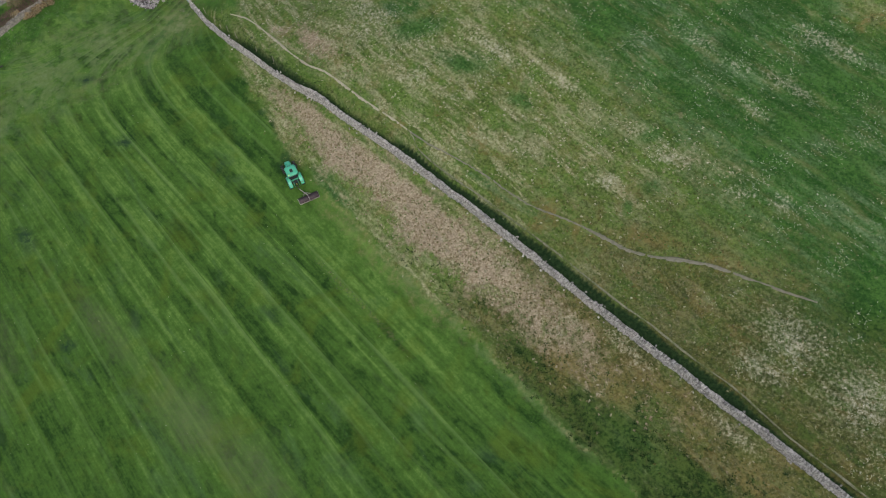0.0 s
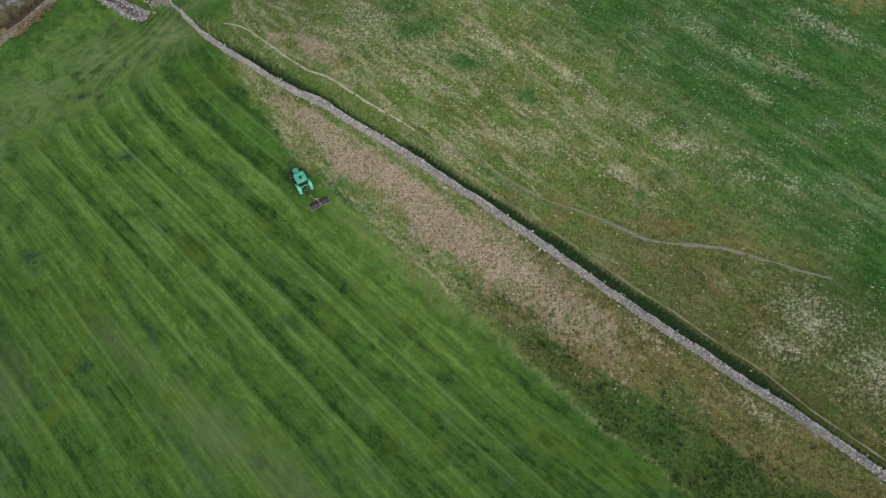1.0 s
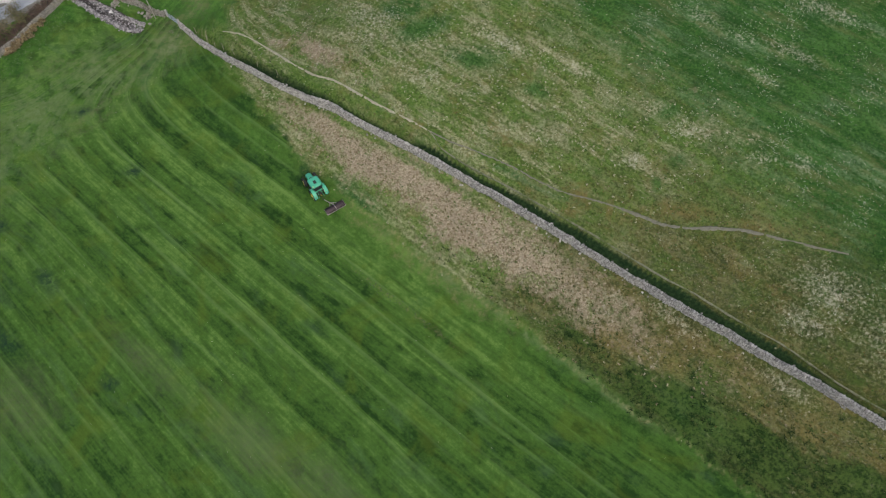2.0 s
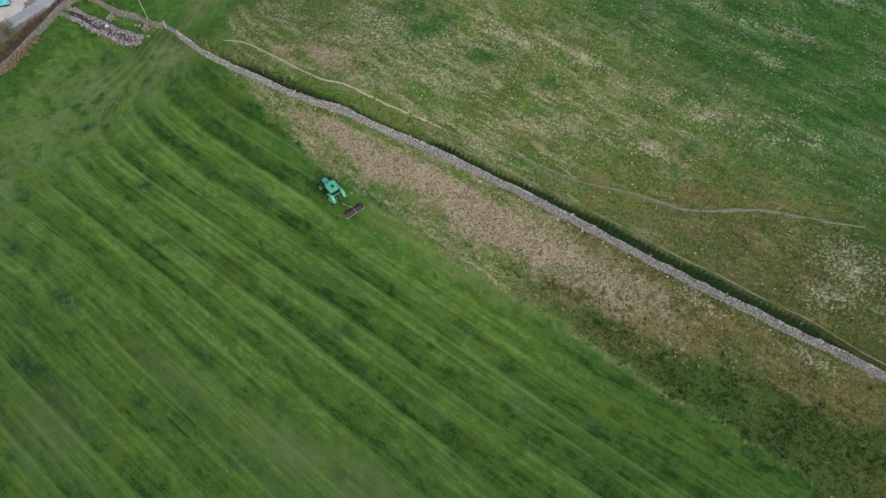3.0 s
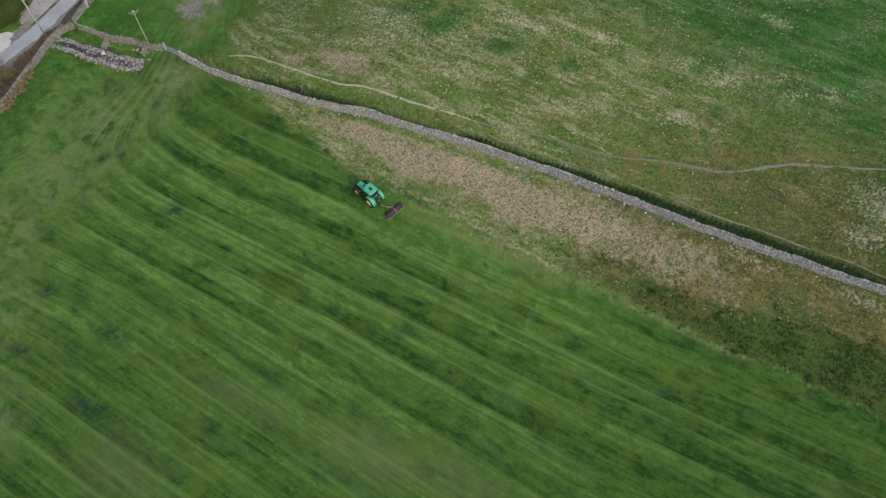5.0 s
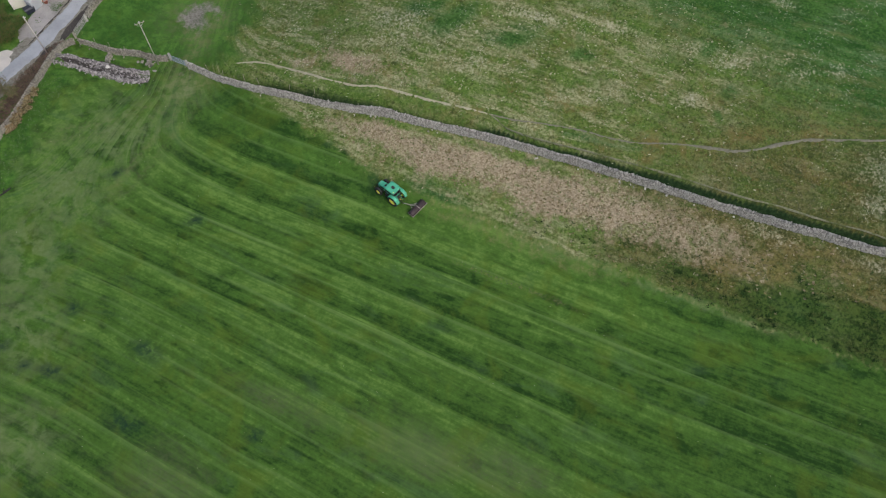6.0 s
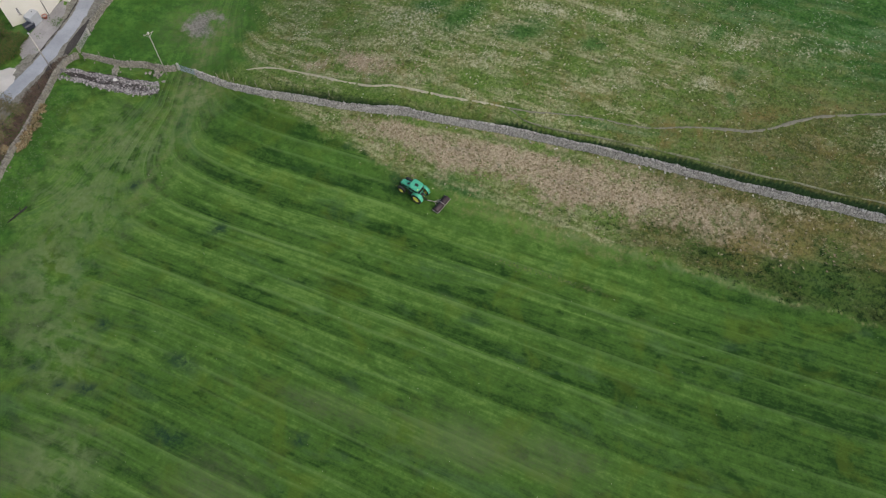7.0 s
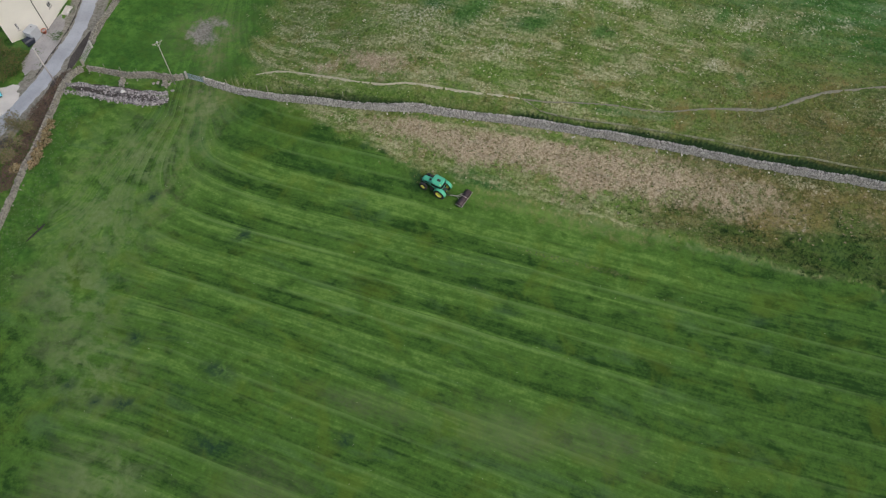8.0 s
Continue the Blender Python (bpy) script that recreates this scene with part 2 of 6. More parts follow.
    # states laid together along ragged edges
    edge = swing(half, 1.6)
    dry = n.ramp(n.math("ADD", n.attr("dry"), part_of(edge, 1.7)), 0.25, 0.85)
    strip = n.mix(dry, rough, straw)
    col = n.mix(n.ramp(n.math("ADD", n.attr("mown"), part_of(edge, 1.3)), 0.25, 0.75), strip, sward)
    # lush growth, with the shade of the ditch mixed into both greens
    lush = n.mix(n.ramp(fine, 0.35, 0.7), LUSH_SHADED_DARK, LUSH_SHADED)
    col = n.mix(n.ramp(n.math("ADD", n.attr("rich"), part_of(edge, 0.6)), 0.2, 0.8), col, rich)
    col = n.mix(n.ramp(n.math("ADD", n.attr("lush"), part_of(edge, 0.5)), 0.2, 0.8), col, lush)
    col = n.mix(n.math("MULTIPLY", n.attr("trod"), n.ramp(half, 0.35, 0.62, 0.2, 0.85)), col, n.mix(n.ramp(small, 0.40, 0.60), WORN, (0.215, 0.225, 0.110)))
    soil = n.mix(n.ramp(total(part_of(fine, 0.5), part_of(half, 0.5)), 0.38, 0.60), (0.135, 0.135, 0.110), (0.275, 0.268, 0.235))
    col = n.mix(n.ramp(n.math("ADD", n.attr("bare"), part_of(edge, 0.8)), 0.35, 0.7), col, soil)
    n.bump(n.math("ADD", part_of(small, 0.5), part_of(fine, 0.5)), 0.7, 0.22)
    return n.done(col, 0.9, 0.0, 0.15)


LIGHT_SWARD, MID_SWARD, DARK_SWARD, WORN = (0.135, 0.250, 0.052), (0.060, 0.138, 0.022), (0.016, 0.052, 0.009), (0.122, 0.186, 0.062)
STRAW_DARK, STRAW_LIGHT, STRAW_ROSE = (0.185, 0.152, 0.086), (0.41, 0.358, 0.248), (0.275, 0.227, 0.155)
OLIVE_DARK, OLIVE, OCHRE, MEADOW_TAN = (0.052, 0.088, 0.016), (0.136, 0.204, 0.047), (0.200, 0.150, 0.055), (0.43, 0.435, 0.265)
# the lush pair is darkened below leaf colour to carry the ditch's shade
MEADOW_DARK, MEADOW_GREEN, LUSH_SHADED_DARK, LUSH_SHADED = (0.017, 0.070, 0.011), (0.056, 0.156, 0.028), (0.010, 0.030, 0.010), (0.030, 0.066, 0.022)
RICH, RICH_DARK = (0.090, 0.208, 0.034), (0.034, 0.108, 0.018)


def tuft_material(name, colours):
    """Blades whose colour goes from clump to clump."""
    n = Nodes(name)
    g = n.add("NewGeometry")
    r = n.add("ValToRGB")
    r.color_ramp.interpolation = "CONSTANT"
    els = r.color_ramp.elements
    while len(els) < len(colours):
        els.new(0.5)
    for i, c in enumerate(colours):
        els[i].position, els[i].color = i / len(colours), (*c, 1)
    n.put(r.inputs[0], g.outputs["Random Per Island"])
    tone = n.noise(g.outputs["Position"], 0.5, 3)
    col = n.mix(n.ramp(tone, 0.3, 0.7), r.outputs[0], n.mix(1.0, r.outputs[0], (0.78, 0.83, 0.78), "MULTIPLY"))
    return n.done(col, 0.85, 0.0, 0.15)


def stone_material(name, dark, light, lichen):
    n = Nodes(name)
    g = n.add("NewGeometry")
    p = g.outputs["Position"]
    rnd = g.outputs["Random Per Island"]
    col = n.mix(n.ramp(n.math("ADD", n.math("MULTIPLY", rnd, 0.60), n.math("MULTIPLY", n.noise(p, 2.5, 5, 0.7), 0.5)), 0.15, 0.95), dark, light)
    col = n.mix(n.math("MULTIPLY", n.ramp(n.noise(p, 1.3, 5, 0.7), 0.52, 0.68), 0.6), col, lichen)
    n.bump(n.noise(p, 18, 4, 0.65), 0.6, 0.02)
    return n.done(col, 0.92, 0.0, 0.2)


M_GROUND = grassland()
M_DRY = tuft_material("dead_grass", [(0.32, 0.265, 0.180), (0.25, 0.20, 0.120), (0.50, 0.445, 0.33), (0.23, 0.195, 0.105), (0.34, 0.275, 0.195), (0.225, 0.200, 0.095), (0.40, 0.335, 0.24)])
M_MEADOW = tuft_material("meadow_grass", [(0.105, 0.165, 0.040), (0.150, 0.200, 0.058), (0.38, 0.385, 0.24), (0.085, 0.142, 0.030), (0.165, 0.160, 0.060), (0.115, 0.180, 0.045), (0.25, 0.265, 0.13)])
M_UMBER = tuft_material("brown_meadow_grass", [(0.070, 0.090, 0.022), (0.098, 0.104, 0.032), (0.30, 0.29, 0.18), (0.145, 0.112, 0.040), (0.066, 0.100, 0.022), (0.19, 0.18, 0.088), (0.055, 0.074, 0.018)])
M_BLEACHED = tuft_material("bleached_grass", [(0.50, 0.48, 0.34), (0.42, 0.40, 0.26), (0.58, 0.56, 0.42), (0.33, 0.33, 0.18)])
M_GREENTUFT = tuft_material("green_grass", [(0.06, 0.14, 0.028), (0.085, 0.165, 0.042), (0.048, 0.115, 0.022), (0.14, 0.20, 0.09), (0.065, 0.135, 0.032)])
# bank blades: lush greens lowered to include the shade behind the wall
M_LUSH_SHADED = tuft_material("bank_grass", [(0.018, 0.046, 0.017), (0.026, 0.060, 0.022), (0.042, 0.080, 0.026), (0.022, 0.052, 0.021), (0.058, 0.088, 0.030)])
M_RUSHES = tuft_material("rushes", [(0.018, 0.052, 0.012), (0.030, 0.072, 0.016), (0.052, 0.098, 0.024), (0.014, 0.040, 0.010), (0.090, 0.120, 0.036)])
M_FLOWER = tuft_material("flower_heads", [(0.75, 0.75, 0.66), (0.62, 0.62, 0.52), (0.70, 0.66, 0.45), (0.55, 0.56, 0.46)])
M_STONE = stone_material("limestone", (0.215, 0.212, 0.205), (0.64, 0.635, 0.61), (0.32, 0.31, 0.265))
M_BOULDER = simple("boulder_stone", (0.34, 0.32, 0.30), 0.95, 0, 0.4, 3.0, 0.03, 0.2, (0.20, 0.19, 0.15))
M_CORE = simple("wall_hearting", (0.17, 0.165, 0.16), 0.95, 0, 0.4, 5, 0.01)
M_MOSSY = stone_material("mossy_limestone", (0.15, 0.145, 0.125), (0.43, 0.415, 0.37), (0.26, 0.245, 0.17))
M_RUBBLE = stone_material("rubble_stone", (0.070, 0.069, 0.074), (0.52, 0.502, 0.508), (0.18, 0.170, 0.168))


def path_material(name, earth, grass, cover):
    n = Nodes(name)
    p = n.pos()
    col = n.mix(n.ramp(n.noise(p, 2.2, 4, 0.6), 0.3, 0.7), tuple(c * 0.72 for c in earth), earth)
    grown = n.math("ADD", n.math("MULTIPLY", n.noise(p, 0.35, 3), 0.6), n.math("MULTIPLY", n.noise(p, 3.0, 4, 0.7), 0.4))
    col = n.mix(n.ramp(grown, cover - 0.07, cover + 0.07), col, grass)
    n.bump(n.noise(p, 5, 4), 0.6, 0.05)
    return n.done(col, 0.95, 0.0, 0.1)


M_PATH = path_material("trodden_earth", (0.46, 0.445, 0.335), (0.25, 0.26, 0.14), 0.62)
M_PATH_THIN = path_material("thin_trodden_earth", (0.27, 0.285, 0.20), (0.115, 0.150, 0.055), 0.52)
M_PATH_GREY = path_material("trodden_grey_earth", (0.225, 0.225, 0.178), (0.125, 0.140, 0.080), 0.66)
M_ROAD = simple("worn_asphalt", (0.365, 0.395, 0.435), 0.9, 0, 0.22, 0.7, 0.01, 0.2, (0.27, 0.265, 0.275))
M_VERGE = simple("bare_verge", (0.33, 0.325, 0.325), 0.95, 0, 0.35, 0.8, 0.03, 0.1, (0.19, 0.185, 0.15))
M_DARKSOIL = simple("dark_soil", (0.062, 0.058, 0.055), 0.95, 0, 0.4, 1.2, 0.03, 0.1, (0.15, 0.14, 0.12))
M_CONCRETE = simple("pale_concrete", (0.56, 0.54, 0.51), 0.9, 0, 0.15, 1.5, 0.01, 0.2, (0.38, 0.36, 0.33))
M_RENDER = simple("cream_render", (0.75, 0.735, 0.67), 0.9, 0, 0.04, 2.0, 0.004, 0.2, (0.72, 0.70, 0.63))
M_SLATE = simple("roof_slate", (0.12, 0.125, 0.14), 0.7, 0, 0.3, 4.0, 0.01)
M_GALV = simple("galvanised_steel", (0.62, 0.63, 0.64), 0.5, 0.2, 0.12, 8.0)
M_GALV_BLUE = simple("weathered_blue_steel", (0.36, 0.43, 0.52), 0.5, 0.3, 0.15, 8.0)
M_POLE = simple("weathered_pole", (0.50, 0.48, 0.44), 0.9, 0, 0.25, 3.0, 0.004, 0.2)
M_STAKE = simple("grey_timber", (0.36, 0.33, 0.28), 0.9, 0, 0.3, 5.0, 0.004, 0.2)
M_GLASSY = simple("dark_glass", (0.03, 0.035, 0.04), 0.08, 0, 0.1, 3.0)
M_GREEN = simple("green_paint", (0.095, 0.50, 0.31), 0.32, 0, 0.08, 2.0, 0, 0.5, (0.06, 0.30, 0.16))
M_YELLOW = simple("yellow_paint", (0.90, 0.83, 0.14), 0.4, 0, 0.06, 3.0, 0, 0.5, (0.75, 0.66, 0.12))
M_RUBBER = simple("tyre_rubber", (0.028, 0.028, 0.030), 0.85, 0, 0.25, 6.0, 0.004, 0.3, (0.09, 0.085, 0.06))
M_BLACK = simple("black_castings", (0.035, 0.037, 0.035), 0.6, 0, 0.3, 6.0, 0, 0.4, (0.10, 0.10, 0.07))
M_RUST = simple("rusty_steel", (0.062, 0.046, 0.050), 0.6, 0.2, 0.35, 5.0, 0.003, 0.4, (0.13, 0.10, 0.10))
M_GALV_OLD = simple("weathered_galvanised", (0.43, 0.43, 0.42), 0.6, 0.2, 0.2, 8.0)
M_FRAME = simple("pale_frame_steel", (0.42, 0.40, 0.37), 0.55, 0.3, 0.2, 5.0, 0, 0.4, (0.25, 0.20, 0.16))
M_LAMP = simple("lamp_glass", (0.75, 0.74, 0.68), 0.15, 0, 0.05, 4.0)
M_VAN = simple("sky_blue_paint", (0.16, 0.66, 0.80), 0.3, 0, 0.06, 2.0)
M_WHITE = simple("white_plastic", (0.74, 0.74, 0.73), 0.5, 0, 0.06, 3.0)
M_TANK = simple("pale_grey_panel", (0.42, 0.45, 0.48), 0.6, 0, 0.10, 3.0)
M_BIN = simple("dark_blue_plastic", (0.018, 0.026, 0.045), 0.5, 0, 0.15, 3.0)
M_RED = simple("red_terracotta", (0.40, 0.13, 0.085), 0.8, 0, 0.2, 4.0)
M_BARK = simple("bark", (0.16, 0.13, 0.10), 0.95, 0, 0.3, 6.0, 0.006, 0.2)
M_LEAF = tuft_material("shrub_leaves", [(0.075, 0.145, 0.035), (0.11, 0.185, 0.045), (0.15, 0.165, 0.055), (0.19, 0.15, 0.065), (0.055, 0.11, 0.03)])
M_LEAF_PALE = tuft_material("sparse_leaves", [(0.22, 0.20, 0.09), (0.18, 0.15, 0.08), (0.13, 0.15, 0.06), (0.27, 0.24, 0.15)])
M_BRACKEN = tuft_material("dead_bracken", [(0.46, 0.36, 0.20), (0.32, 0.22, 0.11), (0.56, 0.48, 0.31), (0.11, 0.075, 0.04), (0.40, 0.33, 0.20), (0.08, 0.07, 0.035)])
M_SCRUB = tuft_material("brown_scrub", [(0.13, 0.085, 0.07), (0.19, 0.13, 0.11), (0.08, 0.06, 0.05), (0.15, 0.13, 0.085)])
M_LOG = simple("rotten_wood", (0.030, 0.033, 0.026), 0.95, 0, 0.4, 5.0, 0.01)
M_CLOD = simple("damp_clods", (0.055, 0.072, 0.045), 0.95, 0, 0.3, 5.0, 0.01)

# ---- building blocks ----


def part(name, bm, material, parent=None, label="", smooth=False):
    me = bpy.data.meshes.new(name)
    bm.to_mesh(me)
    bm.free()
    me.materials.append(material)
    if smooth:
        me.polygons.foreach_set("use_smooth", [True] * len(me.polygons))
    ob = new(name, me)
    ob.parent = parent
    return tagged(ob, label)


def thing(name, m, label, category, group=""):
    ob = new(name)
    ob.empty_display_size = 0.2
    ob.matrix_basis = m
    return tagged(ob, label, category, group)


def raw(name, verts, faces, material, label="", category="", kind=""):
    me = bpy.data.meshes.new(name)
    me.from_pydata(verts, [], faces)
    me.materials.append(material)
    return tagged(new(name, me), label, category, "", kind)


def box(sx, sy, sz, at=(0, 0, 0), bevel=0.0, turn=(0, 0, 0), seg=2, bm=None):
    own = bmesh.new()
    bmesh.ops.create_cube(own, size=1.0, matrix=Matrix.Diagonal((sx, sy, sz, 1)))
    if bevel:
        bmesh.ops.bevel(own, geom=own.edges[:], offset=bevel, segments=seg, affect="EDGES", profile=0.6)
    bmesh.ops.transform(own, matrix=pose(*at, *turn), verts=own.verts[:])
    return merged(bm, own)


def merged(bm, own):
    if bm is None:
        return own
    tmp = bpy.data.meshes.new("tmp")
    own.to_mesh(tmp)
    own.free()
    bm.from_mesh(tmp)
    bpy.data.meshes.remove(tmp)
    return bm


def rod(a, b, r, r2=None, n=10, bm=None):
    """A round bar from a to b."""
    own = bmesh.new()
    a, b = Vector(a), Vector(b)
    bmesh.ops.create_cone(own, cap_ends=True, segments=n, radius1=r, radius2=r if r2 is None else r2, depth=(b - a).length)
    turn = (b - a).to_track_quat("Z", "Y").to_matrix().to_4x4()
    bmesh.ops.transform(own, matrix=Matrix.Translation((a + b) / 2) @ turn, verts=own.verts[:])
    return merged(bm, own)


def lathe(profile, n=28, axis="Y", bm=None, at=(0, 0, 0)):
    """Turns (radius, height) pairs round an axis; closed where the radius is 0."""
    own = bmesh.new()
    rings = []
    for r, h in profile:
        ring = []
        for i in range(n):
            a = 2 * math.pi * i / n
            x, y = r * math.cos(a), r * math.sin(a)
            ring.append(own.verts.new({"Y": (x, h, y), "Z": (x, y, h), "X": (h, x, y)}[axis]))
        rings.append(ring)
    for p, q in zip(rings, rings[1:]):
        for i in range(n):
            own.faces.new((p[i], p[(i + 1) % n], q[(i + 1) % n], q[i]))
    bmesh.ops.remove_doubles(own, verts=own.verts[:], dist=1e-5)
    bmesh.ops.recalc_face_normals(own, faces=own.faces[:])
    bmesh.ops.translate(own, vec=at, verts=own.verts[:])
    return merged(bm, own)


# ---- the lie of the land ----
KNOTS = [-16, -10, -5, -1, 3, 9, 17, 28, 45, 70]
RISE = [0.0, 0.95, 3.0, 4.2, 5.65, 8.3, 10.05, 13.40, 15.70, 22.524]
SKEW = [0.0, -0.212, -0.312, -0.308, -0.342, -0.412, -0.339, -0.599, -0.686, -0.681]
WALL_LINE = [(-42.4, 90.2), (-38.3, 85.1), (-34, 80.7), (-30.4, 77.3), (-26.7, 73.7), (-22, 69.6), (-19.8, 68.2), (-17.6, 66.6), (-14.6, 63.8), (-7.1, 57.7), (-1.8, 53.1), (4, 48), (10.1, 42.4), (15.8, 37), (21.8, 31.5), (27.4, 26.6), (31.3, 23), (35.8, 19.3), (43.4, 12.3), (69.2, -11.4)]


def slope(s, q):
    s = np.clip(s, -16, 70)
    return np.interp(s, KNOTS, RISE) + q * np.interp(s, KNOTS, SKEW)


def off_line(x, y, line):
    """Distance from a broken line; positive on its left side as it is walked."""
    best, side = np.full(x.shape, 1e9), np.zeros(x.shape)
    for (ax, ay), (bx, by) in zip(line, line[1:]):
        dx, dy = bx - ax, by - ay
        k = np.clip(((x - ax) * dx + (y - ay) * dy) / (dx * dx + dy * dy), 0, 1)
        d = np.hypot(x - ax - k * dx, y - ay - k * dy)
        c = (dx * (y - ay) - dy * (x - ax)) / math.hypot(dx, dy)
        near = d < best - 1e-9
        best, side = np.where(near, d, best), np.where(near, np.sign(c), side)
    return best * side


def bell(x, a, b):
    return np.exp(-((x - a) / b) ** 2)


def step(x, a, b):
    k = np.clip((x - a) / (b - a), 0, 1)
    return k * k * (3 - 2 * k)


def land(x, y):
    x, y = np.asarray(x, float), np.asarray(y, float)
    s, u = 0.683 * x + 0.73 * y - 36.5, 0.73 * x - 0.683 * y
    q = np.clip(u, -70, 30) / 50
    h = 1 / (1 + np.exp(-np.clip((u + 76) / 7, -40, 40)))
    z = -0.063 + h * (slope(s - 1.5, q) + slope(s, q) + slope(s + 1.5, q)) / 3
    return z


def ditch(x, y):
    """How far the ground sinks behind the long wall."""
    return 0.95 * bell(off_line(x, y, BOUND), 1.15, 0.75) * (ALONG[0] * x + ALONG[1] * y > -93)


def height(x, y):
    return float(land(np.array([x]), np.array([y]))[0])


def blobs(x, y, rows):
    out = np.zeros(x.shape)
    for bx, by, rx, ry, deg in rows:
        c, s = math.cos(radians(deg)), math.sin(radians(deg))
        p, q = (x - bx) * c + (y - by) * s, -(x - bx) * s + (y - by) * c
        out = np.maximum(out, np.exp(-((p / rx) ** 2 + (q / ry) ** 2)))
    return out


ROAD_LINE = [(-96.0, 78.0), (-78.0, 92.7), (-71.1, 98.0), (-66.8, 100.8), (-63.6, 103.1), (-60.7, 105.9), (-57.7, 108.7), (-55.1, 111.5), (-52.1, 116.1), (-44.0, 130.0), (-20.0, 170.0)]
WALL_WEST = [(-57.4, 102.1), (-59.2, 102.0), (-60.8, 101.0), (-62.5, 98.8), (-64.0, 96.7), (-65.5, 94.6), (-66.8, 92.9), (-68.7, 90.6), (-70.4, 88.7), (-72.0, 86.4), (-73.4, 84.4), (-75.6, 81.4), (-84.0, 70.0)]
WALL_NORTH = [(-44.6, 92.8), (-46.3, 93.5), (-48.1, 94.9), (-49.5, 96.0), (-51.3, 96.9), (-52.8, 97.9), (-54.1, 99.3), (-55.7, 100.9), (-57.2, 102.0)]
WALL_LANE = [(-55.0, 106.5), (-53.1, 108.9), (-51.0, 111.2), (-48.3, 113.6), (-41.0, 121.5), (-30.0, 140.0)]

FOOT_WAY = [(-35.4, 87.4), (-32, 85.7), (-29.2, 82.7), (-26.3, 79.3), (-23.2, 75.8), (-20.4, 73.1), (-17.5, 71.4), (-14.8, 68.8), (-11.6, 65.8), (-7.4, 62.4), (-4.3, 59.6)]
SHEEP_WAY = [(-5.3, 60.5), (-4.1, 59.5), (-2.2, 57.9), (2.4, 54.8), (5.8, 52.2), (8.5, 49.8), (11.5, 47.5), (15.9, 45.2), (19.3, 43), (23, 40.5), (26.2, 39.4), (29.2, 38.9), (32.3, 38), (34.9, 36.8), (37.6, 35.6), (40.5, 34.1), (43.6, 32.8)]
THIN_WAY = [(-5.1, 60.3), (-4.2, 59.4), (-3.8, 57.7), (-2.2, 55.9), (0.9, 53.1), (4.7, 50), (8.3, 46.8), (11.8, 43.7), (15.2, 40.7), (18.5, 37.5), (21.6, 34.6), (24.8, 32), (27.8, 29.1), (30.7, 26.5), (33.6, 24.1), (36.2, 21.3), (38.9, 18.4), (41.5, 16), (46, 12), (59.4, -0.4)]

BOUND = WALL_LANE[::-1] + WALL_NORTH[::-1] + WALL_LINE
RUT = [(-28, 73.6), (-26.1, 72.5), (-23.3, 70), (-18.7, 66.3), (-15.1, 63.1), (-11.3, 59.7), (-5.4, 54.4), (1.8, 48.2)]
GATE_TRACKS = [[(-43.5, 90.8), (-45.8, 87.5), (-48.8, 85.4), (-53.1, 84.3), (-57.7, 84.9), (-62.8, 85.8)], [(-43.3, 89.7), (-43.8, 85.7), (-46.0, 82.3), (-49.9, 79.3), (-57, 73)]]
ALONG, ACROSS = (0.70, -0.714), (0.714, 0.70)


